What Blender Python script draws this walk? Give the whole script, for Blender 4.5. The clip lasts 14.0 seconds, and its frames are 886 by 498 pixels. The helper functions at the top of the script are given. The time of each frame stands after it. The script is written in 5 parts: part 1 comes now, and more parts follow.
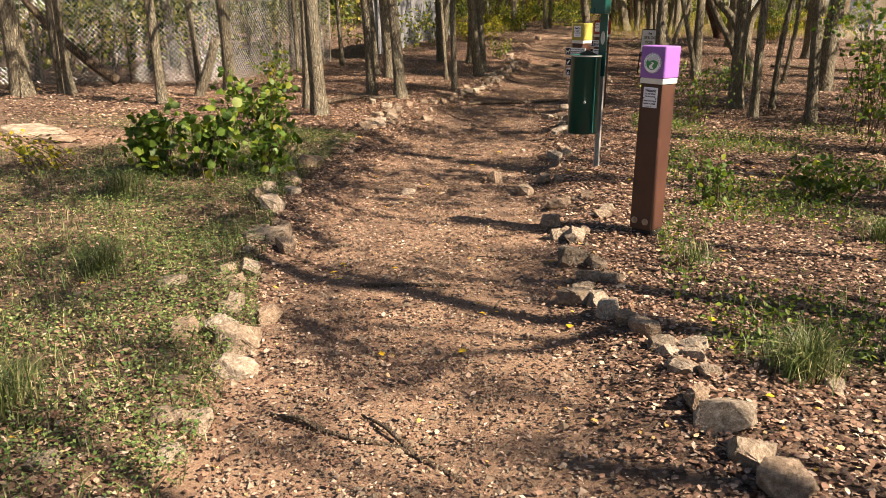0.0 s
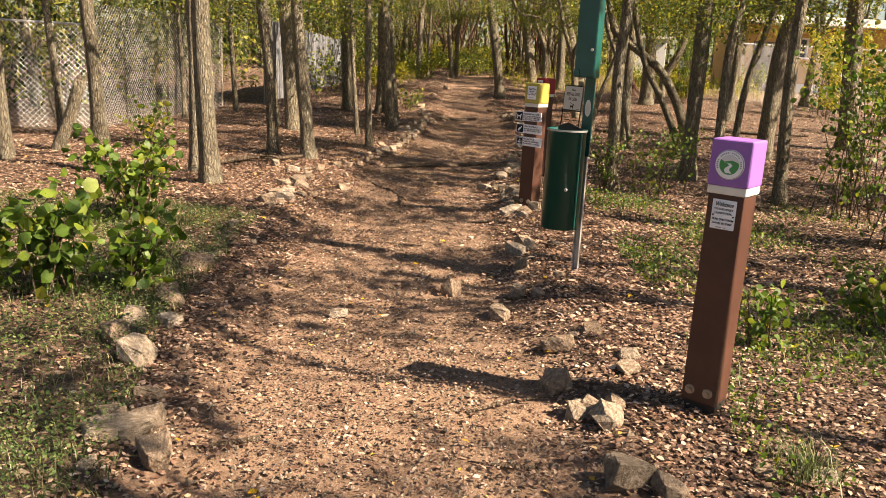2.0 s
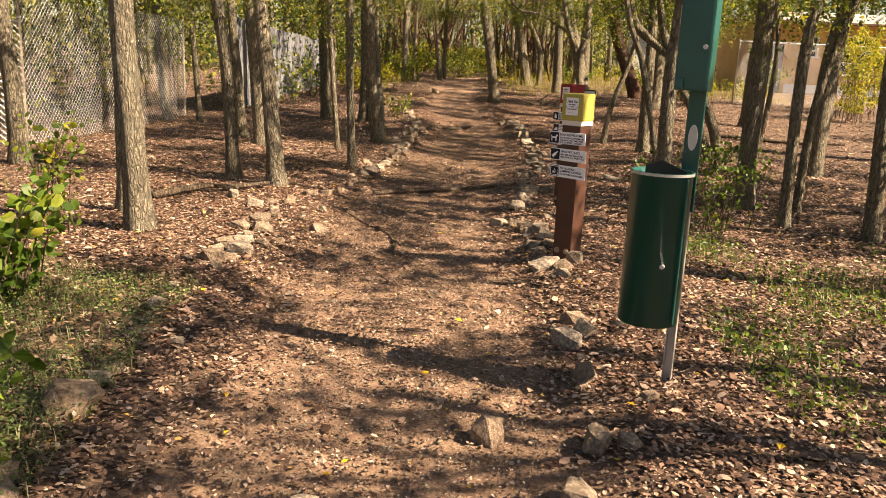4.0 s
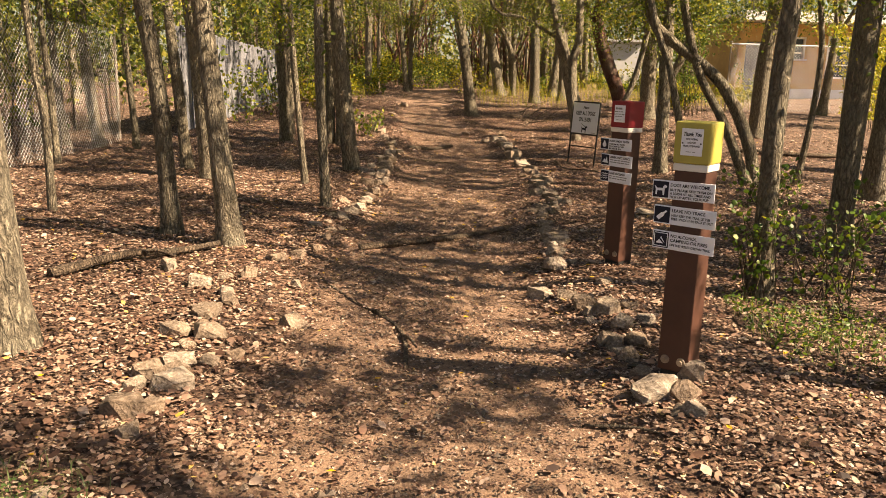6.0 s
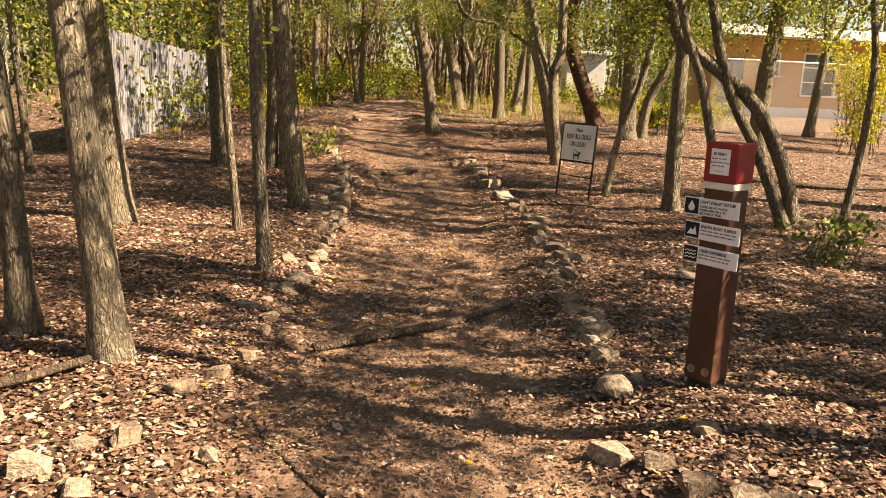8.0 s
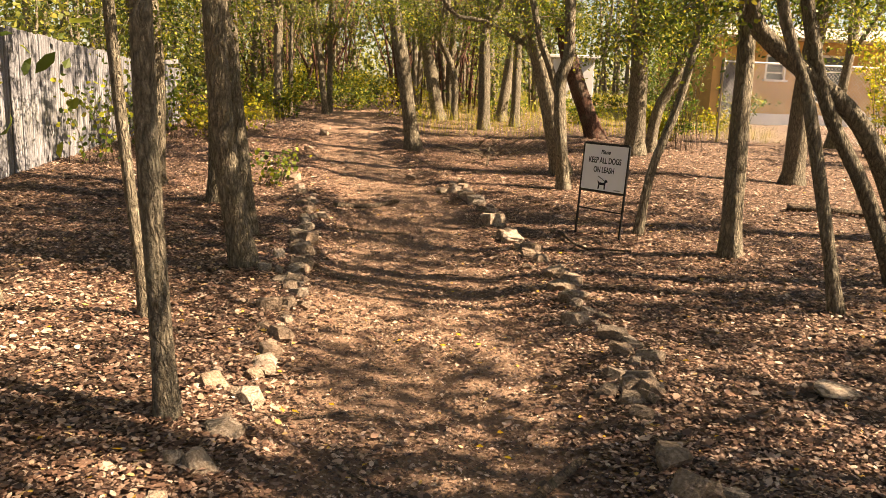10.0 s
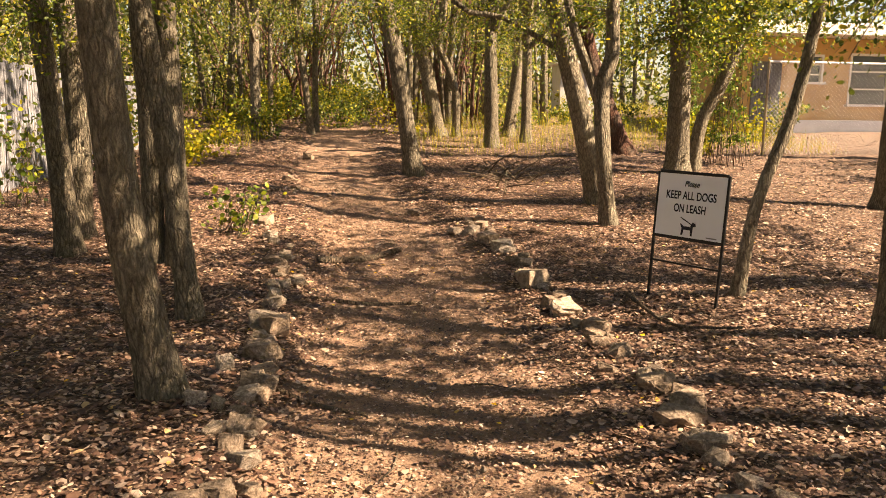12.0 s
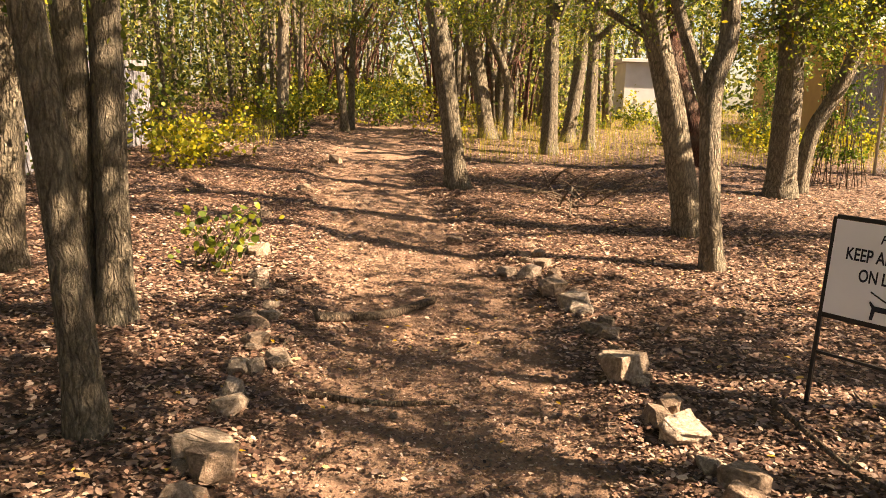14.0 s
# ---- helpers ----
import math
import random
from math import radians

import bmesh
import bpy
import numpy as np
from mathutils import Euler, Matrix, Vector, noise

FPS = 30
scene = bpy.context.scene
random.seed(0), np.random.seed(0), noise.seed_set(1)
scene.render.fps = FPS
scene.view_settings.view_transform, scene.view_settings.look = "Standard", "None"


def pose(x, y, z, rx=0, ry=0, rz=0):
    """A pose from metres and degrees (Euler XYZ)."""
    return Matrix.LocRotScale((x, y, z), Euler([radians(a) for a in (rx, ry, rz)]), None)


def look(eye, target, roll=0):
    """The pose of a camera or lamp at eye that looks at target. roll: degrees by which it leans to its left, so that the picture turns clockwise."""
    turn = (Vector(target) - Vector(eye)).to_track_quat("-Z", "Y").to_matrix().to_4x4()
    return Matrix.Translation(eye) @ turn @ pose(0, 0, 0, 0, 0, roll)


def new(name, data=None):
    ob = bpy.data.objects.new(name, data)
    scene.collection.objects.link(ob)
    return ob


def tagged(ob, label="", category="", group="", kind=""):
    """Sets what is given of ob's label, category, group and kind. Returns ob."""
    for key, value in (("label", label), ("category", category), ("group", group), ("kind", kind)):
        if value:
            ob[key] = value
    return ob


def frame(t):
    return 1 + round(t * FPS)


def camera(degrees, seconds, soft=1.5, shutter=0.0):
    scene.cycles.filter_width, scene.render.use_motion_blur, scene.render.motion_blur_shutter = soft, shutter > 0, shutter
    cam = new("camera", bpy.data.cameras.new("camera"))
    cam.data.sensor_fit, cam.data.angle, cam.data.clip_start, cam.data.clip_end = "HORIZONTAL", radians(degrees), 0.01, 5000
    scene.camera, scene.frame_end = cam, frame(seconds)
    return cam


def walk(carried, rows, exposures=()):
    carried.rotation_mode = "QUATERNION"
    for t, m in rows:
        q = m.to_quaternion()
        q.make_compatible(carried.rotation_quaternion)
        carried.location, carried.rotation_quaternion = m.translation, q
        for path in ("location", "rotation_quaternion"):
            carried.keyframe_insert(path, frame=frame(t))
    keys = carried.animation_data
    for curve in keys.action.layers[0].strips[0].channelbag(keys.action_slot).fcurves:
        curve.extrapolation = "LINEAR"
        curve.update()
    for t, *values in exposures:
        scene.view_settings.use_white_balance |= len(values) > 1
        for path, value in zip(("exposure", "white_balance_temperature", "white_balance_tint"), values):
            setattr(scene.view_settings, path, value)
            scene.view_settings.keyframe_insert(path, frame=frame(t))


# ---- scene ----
cam = camera(57.4, 14.0, soft=0.75)
PATH = [
    (0, (2.631, -1.29, 1.362), (2.081, 0.55, 0.801), 0.5),
    (0.5, (2.333, -0.827, 1.351), (1.863, 1.033, 0.788), 0.3),
    (1, (2.119, -0.404, 1.374), (1.741, 1.484, 0.83), 1.6),
    (1.5, (1.922, 0.038, 1.404), (1.568, 1.949, 0.931), 2.7),
    (2, (1.755, 0.496, 1.437), (1.459, 2.421, 0.981), 3.0),
    (2.5, (1.674, 0.979, 1.442), (1.415, 2.91, 0.99), 3.9),
    (3, (1.499, 1.501, 1.416), (1.244, 3.433, 0.963), 3.3),
    (3.2, (1.432, 1.718, 1.425), (1.179, 3.65, 0.972), 2.6),
    (5.3, (0.743, 3.939, 1.447), (0.487, 5.873, 1.005), 3.2),
    (5.5, (0.634, 4.166, 1.431), (0.407, 6.106, 0.998), 2.6),
    (6, (0.483, 4.694, 1.451), (0.327, 6.642, 1.023), 1.6),
    (6.5, (0.34, 5.236, 1.478), (0.205, 7.182, 1.038), 2.1),
    (7, (0.177, 5.807, 1.469), (0.061, 7.752, 1.017), 2.2),
    (7.5, (0.106, 6.391, 1.48), (0.029, 8.346, 1.065), 2.9),
    (8, (-0.003, 6.933, 1.497), (-0.023, 8.892, 1.095), 2.6),
    (8.5, (-0.054, 7.503, 1.517), (-0.027, 9.46, 1.107), 2.4),
    (9, (-0.069, 8.062, 1.569), (-0.032, 10.02, 1.165), 2.6),
    (9.2, (-0.113, 8.301, 1.544), (-0.086, 10.263, 1.156), 2.8),
    (11.3, (-0.36, 11.067, 1.563), (-0.265, 13.027, 1.178), 0.9),
    (11.5, (-0.379, 11.297, 1.585), (-0.291, 13.261, 1.215), 0.9),
    (12, (-0.432, 11.903, 1.544), (-0.371, 13.871, 1.188), 0.7),
    (12.5, (-0.427, 12.52, 1.512), (-0.384, 14.481, 1.122), -0.1),
    (13, (-0.43, 13.049, 1.549), (-0.406, 15.011, 1.161), 0.5),
    (13.5, (-0.448, 13.579, 1.568), (-0.433, 15.543, 1.191), 0.9),
    (14, (-0.423, 14.127, 1.543), (-0.468, 16.093, 1.179), 2.3),
]
EXPOSURE, SUN, SKY = 1.84, 5.0, 0.040
GAIN = [(0, -0.2, 7000, 13), (3, 0.06, 7600, 14), (6.5, 0.05, 8100, 16), (9, 0.38, 8300, 17), (11.5, 0.34, 8350, 19), (12.5, 0.48, 8450, 20), (14, 0.46, 8500, 22)]
CLUMPS, CANOPY_LEAVES, MORE_TREES = 26, 62, 45
PP_LEAN, YP_LEAN, RP_LEAN = 0.5, 0.0, 0.0
DS_X, DS_Y, DS_TURN, DS_TILT, DS_W = 1.62, 18.0, -52, -4, 0.62
walk(cam, [(t, look(eye, target, roll)) for t, eye, target, roll in PATH], [(t, EXPOSURE + more, kelvin, tint) for t, more, kelvin, tint in GAIN])

# ---- light ----
SUN_DIR = Vector((0.70, -0.14, 0.66)).normalized()
world = bpy.data.worlds.new("world")
scene.world = world
world.use_nodes = True
wn = world.node_tree
sky = wn.nodes.new("ShaderNodeTexSky")
sky.sky_type, sky.sun_disc = "NISHITA", False
sky.sun_elevation, sky.sun_rotation = math.asin(SUN_DIR.z), math.atan2(SUN_DIR.x, SUN_DIR.y)
wn.links.new(sky.outputs[0], wn.nodes["Background"].inputs[0])
wn.nodes["Background"].inputs[1].default_value = SKY
sun = new("sun", bpy.data.lights.new("sun", "SUN"))
sun.data.energy, sun.data.angle, sun.data.color = SUN, radians(0.55), (1.0, 0.87, 0.68)
sun.matrix_world = look(SUN_DIR * 40, (0, 0, 0))


# ---- materials ----
def material(name):
    m = bpy.data.materials.new(name)
    m.use_nodes = True
    return m, m.node_tree, m.node_tree.nodes["Principled BSDF"]


def node(nt, kind, **values):
    n = nt.nodes.new(kind)
    for k, v in values.items():
        n.inputs[k.replace("_", " ")].default_value = v
    return n


def ramp(nt, factor, stops, smooth=True):
    r = nt.nodes.new("ShaderNodeValToRGB")
    r.color_ramp.interpolation = "LINEAR" if smooth else "CONSTANT"
    while len(r.color_ramp.elements) < len(stops):
        r.color_ramp.elements.new(0.5)
    for e, (p, c) in zip(r.color_ramp.elements, stops):
        e.position, e.color = p, (*c, 1)
    nt.links.new(factor, r.inputs[0])
    return r.outputs[0]


def mixed(nt, factor, a, b, blend="MIX"):
    n = nt.nodes.new("ShaderNodeMix")
    n.data_type, n.blend_type = "RGBA", blend
    for value, socket in ((factor, n.inputs[0]), (a, n.inputs[6]), (b, n.inputs[7])):
        if isinstance(value, bpy.types.NodeSocket):
            nt.links.new(value, socket)
        elif isinstance(value, tuple):
            socket.default_value = (*value, 1)
        else:
            socket.default_value = value
    return n.outputs[2]


def coords(nt, scale=(1, 1, 1), kind="Object"):
    c, m = nt.nodes.new("ShaderNodeTexCoord"), nt.nodes.new("ShaderNodeMapping")
    m.inputs["Scale"].default_value = scale
    nt.links.new(c.outputs[kind], m.inputs[0])
    return m.outputs[0]


def noise_tex(nt, vec, scale, detail=4, rough=0.6):
    n = node(nt, "ShaderNodeTexNoise", Scale=scale, Detail=detail, Roughness=rough)
    nt.links.new(vec, n.inputs["Vector"])
    return n.outputs["Fac"]


def bump(nt, height, bsdf, strength, distance):
    b = node(nt, "ShaderNodeBump", Strength=strength, Distance=distance)
    nt.links.new(height, b.inputs["Height"])
    nt.links.new(b.outputs[0], bsdf.inputs["Normal"])


def plain(name, colour, rough=0.6, metal=0.0, vary=0.25, scale=14.0, relief=0.002):
    m, nt, b = material(name)
    v = coords(nt)
    f = noise_tex(nt, v, scale, 6)
    big = noise_tex(nt, v, scale * 0.22, 3)
    dark = tuple(c * (1 - vary) for c in colour)
    light = tuple(min(1, c * (1 + vary)) for c in colour)
    c1 = ramp(nt, f, [(0.3, dark), (0.7, light)])
    c2 = mixed(nt, 0.5, c1, ramp(nt, big, [(0.35, dark), (0.65, light)]))
    nt.links.new(c2, b.inputs["Base Color"])
    b.inputs["Roughness"].default_value, b.inputs["Metallic"].default_value = rough, metal
    if relief:
        bump(nt, f, b, 0.5, relief)
    return m


def leafy(name, stops, through_light=0.45, rough=0.5):
    m, nt, b = material(name)
    g = nt.nodes.new("ShaderNodeNewGeometry")
    c = ramp(nt, g.outputs["Random Per Island"], stops)
    v = coords(nt)
    c = mixed(nt, 0.35, c, ramp(nt, noise_tex(nt, v, 60, 3), [(0.3, (0.3, 0.3, 0.3)), (0.7, (1, 1, 1))]), "MULTIPLY")
    nt.links.new(c, b.inputs["Base Color"])
    b.inputs["Roughness"].default_value = rough
    t, s = nt.nodes.new("ShaderNodeBsdfTranslucent"), nt.nodes.new("ShaderNodeMixShader")
    nt.links.new(c, t.inputs[0])
    s.inputs[0].default_value = through_light
    nt.links.new(b.outputs[0], s.inputs[1])
    nt.links.new(t.outputs[0], s.inputs[2])
    nt.links.new(s.outputs[0], nt.nodes["Material Output"].inputs[0])
    return m


def bark_material(name, dark, light, along=0.26, relief=0.035):
    m, nt, b = material(name)
    warp = node(nt, "ShaderNodeTexNoise", Scale=9.0, Detail=3.0)
    nt.links.new(coords(nt), warp.inputs["Vector"])
    shift = nt.nodes.new("ShaderNodeVectorMath")
    shift.operation = "MULTIPLY_ADD"
    nt.links.new(warp.outputs["Color"], shift.inputs[0])
    shift.inputs[1].default_value = (0.05, 0.05, 0.02)
    nt.links.new(coords(nt, (1, 1, along)), shift.inputs[2])
    fine = noise_tex(nt, coords(nt, (1, 1, 0.5)), 130, 6, 0.7)
    furrow = node(nt, "ShaderNodeTexVoronoi", Scale=30.0)
    furrow.feature = "DISTANCE_TO_EDGE"
    nt.links.new(shift.outputs[0], furrow.inputs["Vector"])
    deep = noise_tex(nt, shift.outputs[0], 60, 5, 0.65)
    cracks = ramp(nt, furrow.outputs["Distance"], [(0.02, (0.24, 0.22, 0.2)), (0.2, (1, 1, 1))])
    plates = ramp(nt, deep, [(0.36, (0.3, 0.28, 0.26)), (0.56, (1, 1, 1))])
    patch = noise_tex(nt, coords(nt), 3.0, 4)
    c = ramp(nt, fine, [(0.28, dark), (0.72, light)])
    c = mixed(nt, 0.75, c, plates, "MULTIPLY")
    c = mixed(nt, 0.6, c, cracks, "MULTIPLY")
    c = mixed(nt, ramp(nt, patch, [(0.5, (0, 0, 0)), (0.75, (0.4, 0.4, 0.4))]), c, (0.36, 0.36, 0.29))
    oi = nt.nodes.new("ShaderNodeObjectInfo")
    c = mixed(nt, 0.6, c, ramp(nt, oi.outputs["Random"], [(0, (0.55, 0.54, 0.5)), (1, (1, 0.98, 0.93))]), "MULTIPLY")
    nt.links.new(c, b.inputs["Base Color"])
    b.inputs["Roughness"].default_value = 0.95
    h = nt.nodes.new("ShaderNodeMath")
    h.operation = "MULTIPLY_ADD"
    h.inputs[1].default_value = 0.35
    nt.links.new(fine, h.inputs[0])
    k = mixed(nt, 0.7, plates, cracks, "MULTIPLY")
    nt.links.new(k, h.inputs[2])
    bump(nt, h.outputs[0], b, 1.0, relief)
    return m


def ground_material():
    m, nt, b = material("forest_soil")
    v = coords(nt)
    a = nt.nodes.new("ShaderNodeAttribute")
    a.attribute_name = "worn"
    fine, mid, big = noise_tex(nt, v, 55, 8, 0.75), noise_tex(nt, v, 7, 5), noise_tex(nt, v, 0.9, 4)
    dirt = ramp(nt, fine, [(0.28, (0.12, 0.073, 0.05)), (0.5, (0.265, 0.17, 0.118)), (0.75, (0.45, 0.31, 0.225))])
    dirt = mixed(nt, 0.6, dirt, ramp(nt, mid, [(0.3, (0.62, 0.58, 0.55)), (0.7, (1, 1, 1))]), "MULTIPLY")
    dirt = mixed(nt, 0.5, dirt, ramp(nt, big, [(0.35, (0.75, 0.7, 0.68)), (0.65, (1, 0.97, 0.9))]), "MULTIPLY")
    cell = node(nt, "ShaderNodeTexVoronoi", Scale=30.0)
    nt.links.new(v, cell.inputs["Vector"])
    duff = ramp(nt, cell.outputs["Color"], [(0.1, (0.04, 0.025, 0.018)), (0.5, (0.12, 0.073, 0.05)), (0.9, (0.28, 0.18, 0.125))])
    duff = mixed(nt, 0.5, duff, ramp(nt, fine, [(0.3, (0.3, 0.28, 0.26)), (0.7, (1, 1, 1))]), "MULTIPLY")
    mask = nt.nodes.new("ShaderNodeMath")
    mask.operation = "MULTIPLY_ADD"
    nt.links.new(mid, mask.inputs[0])
    mask.inputs[1].default_value = 0.6
    nt.links.new(a.outputs["Fac"], mask.inputs[2])
    k = ramp(nt, mask.outputs[0], [(0.55, (0, 0, 0)), (0.95, (1, 1, 1))])
    nt.links.new(mixed(nt, k, duff, dirt), b.inputs["Base Color"])
    b.inputs["Roughness"].default_value = 0.95
    h = nt.nodes.new("ShaderNodeMath")
    h.operation = "ADD"
    nt.links.new(fine, h.inputs[0])
    nt.links.new(mid, h.inputs[1])
    bump(nt, h.outputs[0], b, 0.8, 0.02)
    return m


def stone_material(name, a, c, d):
    m, nt, b = material(name)
    v = coords(nt)
    f, g = noise_tex(nt, v, 9, 6, 0.65), noise_tex(nt, v, 60, 5, 0.7)
    col = ramp(nt, f, [(0.3, a), (0.5, c), (0.72, d)])
    col = mixed(nt, 0.5, col, ramp(nt, g, [(0.3, (0.45, 0.42, 0.4)), (0.65, (1, 1, 1))]), "MULTIPLY")
    oi = nt.nodes.new("ShaderNodeObjectInfo")
    col = mixed(nt, 0.75, col, ramp(nt, oi.outputs["Random"], [(0, (0.38, 0.34, 0.30)), (0.35, (0.66, 0.51, 0.40)), (0.65, (0.75, 0.69, 0.62)), (1, (1, 0.98, 0.97))]), "MULTIPLY")
    nt.links.new(col, b.inputs["Base Color"])
    b.inputs["Roughness"].default_value = 0.9
    bump(nt, f, b, 0.7, 0.03)
    return m


M_SOIL = ground_material()
M_BARK = bark_material("grey_bark", (0.20, 0.17, 0.125), (0.52, 0.455, 0.35))
M_BARK_RED = bark_material("red_bark", (0.12, 0.05, 0.035), (0.30, 0.14, 0.10))
M_WOOD = bark_material("dead_wood", (0.13, 0.09, 0.065), (0.34, 0.25, 0.18))
M_STONE = stone_material("limestone", (0.16, 0.13, 0.10), (0.35, 0.29, 0.235), (0.60, 0.535, 0.47))
M_CANOPY = leafy("canopy_leaf", [(0.0, (0.04, 0.075, 0.014)), (0.5, (0.11, 0.165, 0.025)), (0.85, (0.26, 0.29, 0.035)), (1.0, (0.48, 0.41, 0.05))], 0.55)
M_UNDER = leafy("understory_leaf", [(0.0, (0.045, 0.085, 0.015)), (0.5, (0.13, 0.19, 0.025)), (0.85, (0.34, 0.36, 0.035)), (1.0, (0.58, 0.47, 0.04))], 0.5)
# brighter and yellower than M_UNDER: sunlight on far growth put into the leaf colour
M_GOLD = leafy("sun_tinted_leaf", [(0.0, (0.12, 0.17, 0.02)), (0.5, (0.38, 0.38, 0.03)), (1.0, (0.66, 0.52, 0.04))], 0.5)
M_FAR = leafy("far_leaf", [(0.0, (0.04, 0.06, 0.018)), (0.4, (0.12, 0.165, 0.035)), (0.8, (0.36, 0.37, 0.07)), (1.0, (0.62, 0.54, 0.12))], 0.6)
M_BUSH = leafy("bush_leaf", [(0.0, (0.045, 0.10, 0.012)), (0.6, (0.11, 0.19, 0.022)), (0.9, (0.22, 0.29, 0.03)), (1.0, (0.36, 0.33, 0.03))], 0.42)
M_WEED = leafy("weed_leaf", [(0.0, (0.045, 0.09, 0.022)), (0.5, (0.11, 0.18, 0.045)), (0.85, (0.21, 0.27, 0.08)), (1.0, (0.42, 0.36, 0.18))], 0.3)
M_GRASS = leafy("grass_blade", [(0.0, (0.04, 0.075, 0.02)), (0.5, (0.105, 0.15, 0.042)), (0.82, (0.26, 0.29, 0.11)), (1.0, (0.5, 0.44, 0.27))], 0.3)
M_LITTER = leafy("dead_leaf", [(0.0, (0.032, 0.018, 0.014)), (0.34, (0.12, 0.062, 0.043)), (0.63, (0.285, 0.168, 0.118)), (0.86, (0.46, 0.315, 0.238)), (0.985, (0.63, 0.49, 0.40)), (1.0, (0.62, 0.38, 0.04))], 0.10, 0.5)
M_YELLOW = leafy("yellow_leaf", [(0.0, (0.62, 0.36, 0.02)), (1.0, (0.75, 0.52, 0.03))], 0.3)
M_POST = plain("brown_stain", (0.068, 0.026, 0.017), 0.55, 0, 0.3, 9, 0.001)
M_SHOE = plain("black_shoe", (0.02, 0.017, 0.015), 0.6)
M_BAND = plain("white_paint", (0.72, 0.70, 0.66), 0.5, 0, 0.06, 20, 0)
M_PURPLE = plain("purple_paint", (0.27, 0.12, 0.44), 0.5, 0, 0.12, 12, 0.0006)
M_YELLOWCAP = plain("mustard_paint", (0.40, 0.345, 0.075), 0.5, 0, 0.15, 12, 0.0006)
M_RED = plain("red_paint", (0.26, 0.012, 0.022), 0.5, 0, 0.15, 12, 0.0006)
M_PLATE = plain("white_plate", (0.82, 0.84, 0.92), 0.35, 0, 0.04, 8, 0)
M_INK = plain("navy_ink", (0.012, 0.013, 0.026), 0.85, 0, 0.1, 8, 0)
M_GREYINK = plain("grey_ink", (0.22, 0.22, 0.24), 0.5, 0, 0.1, 8, 0)
M_LOGO = plain("green_print", (0.05, 0.27, 0.09), 0.5, 0, 0.1, 8, 0)
M_STEEL = plain("galvanised_steel", (0.52, 0.52, 0.53), 0.45, 0.55, 0.2, 30, 0.0005)
M_BOLT = plain("dull_bolt", (0.36, 0.30, 0.24), 0.5, 0.6, 0.25, 40, 0.0008)
M_GREEN = plain("green_enamel", (0.006, 0.078, 0.072), 0.28, 0, 0.2, 7, 0.0004)
M_BLACK = plain("black_metal", (0.015, 0.015, 0.017), 0.4, 0.3, 0.2, 20, 0.0004)
M_BOARD = bark_material("weathered_board", (0.15, 0.16, 0.195), (0.40, 0.42, 0.50), 0.05, 0.004)
M_TAN = plain("tan_stucco", (0.54, 0.34, 0.14), 0.9, 0, 0.15, 6, 0.004)
M_ROOF = plain("pale_roof", (0.70, 0.69, 0.68), 0.5, 0, 0.1, 3, 0.002)
M_GLASS = plain("dark_glass", (0.05, 0.06, 0.075), 0.08, 0, 0.2, 2, 0)
M_SHED = plain("white_siding", (0.66, 0.66, 0.70), 0.7, 0, 0.15, 4, 0.001)


# ---- building blocks ----
def part(name, bm, mat, parent=None, label=""):
    me = bpy.data.meshes.new(name)
    bm.to_mesh(me)
    bm.free()
    me.materials.append(mat)
    ob = new(name, me)
    ob.parent = parent
    return tagged(ob, label)


def thing(name, m, label, category, group="", kind=""):
    ob = new(name)
    ob.empty_display_size = 0.1
    ob.matrix_basis = m
    return tagged(ob, label, category, group, kind)


def box(cx, cy, cz, sx, sy, sz, bevel=0.0, seg=1):
    bm = bmesh.new()
    bmesh.ops.create_cube(bm, size=1, matrix=Matrix.Translation((cx, cy, cz)) @ Matrix.Diagonal((sx, sy, sz, 1)))
    if bevel:
        bmesh.ops.bevel(bm, geom=bm.edges[:], offset=bevel, segments=seg, affect="EDGES", profile=0.6)
    return bm


def disc(cx, cy, cz, r, depth, n=20, axis="y"):
    bm = bmesh.new()
    turn = Euler((radians(90), 0, 0)).to_matrix().to_4x4() if axis == "y" else Matrix()
    bmesh.ops.create_cone(bm, cap_ends=True, segments=n, radius1=r, radius2=r * 0.94, depth=depth, matrix=Matrix.Translation((cx, cy, cz)) @ turn)
    return bm


def outline(points, y, depth):
    """A flat shape in the x-z plane, given a little depth towards -y."""
    bm = bmesh.new()
    f = bm.faces.new([bm.verts.new((px, y, pz)) for px, pz in points])
    r = bmesh.ops.extrude_face_region(bm, geom=[f])
    bmesh.ops.translate(bm, vec=(0, -depth, 0), verts=[v for v in r["geom"] if isinstance(v, bmesh.types.BMVert)])
    bmesh.ops.recalc_face_normals(bm, faces=bm.faces)
    return bm


def lettering(words, size, x, y, z, mat, parent, centred=True, shear=0.0, width=0.0):
    """Words that stand in the x-z plane and face -y."""
    cu = bpy.data.curves.new("lettering", "FONT")
    cu.body, cu.size, cu.shear, cu.extrude, cu.offset = words, size, shear, 0.0006, size * 0.018
    cu.align_x = "CENTER" if centred else "LEFT"
    holder = bpy.data.objects.new("lettering", cu)
    scene.collection.objects.link(holder)
    me = bpy.data.meshes.new_from_object(holder.evaluated_get(bpy.context.evaluated_depsgraph_get()))
    bpy.data.objects.remove(holder)
    me.materials.clear()
    me.materials.append(mat)
    ob = new("lettering", me)
    ob.parent = parent
    squeeze = 1.0
    if width and ob.dimensions.x > 0:
        xs = [v.co.x for v in me.vertices]
        squeeze = width / (max(xs) - min(xs))
    ob.matrix_basis = pose(x, y, z, 90) @ Matrix.Diagonal((squeeze, 1, 1, 1))
    return ob


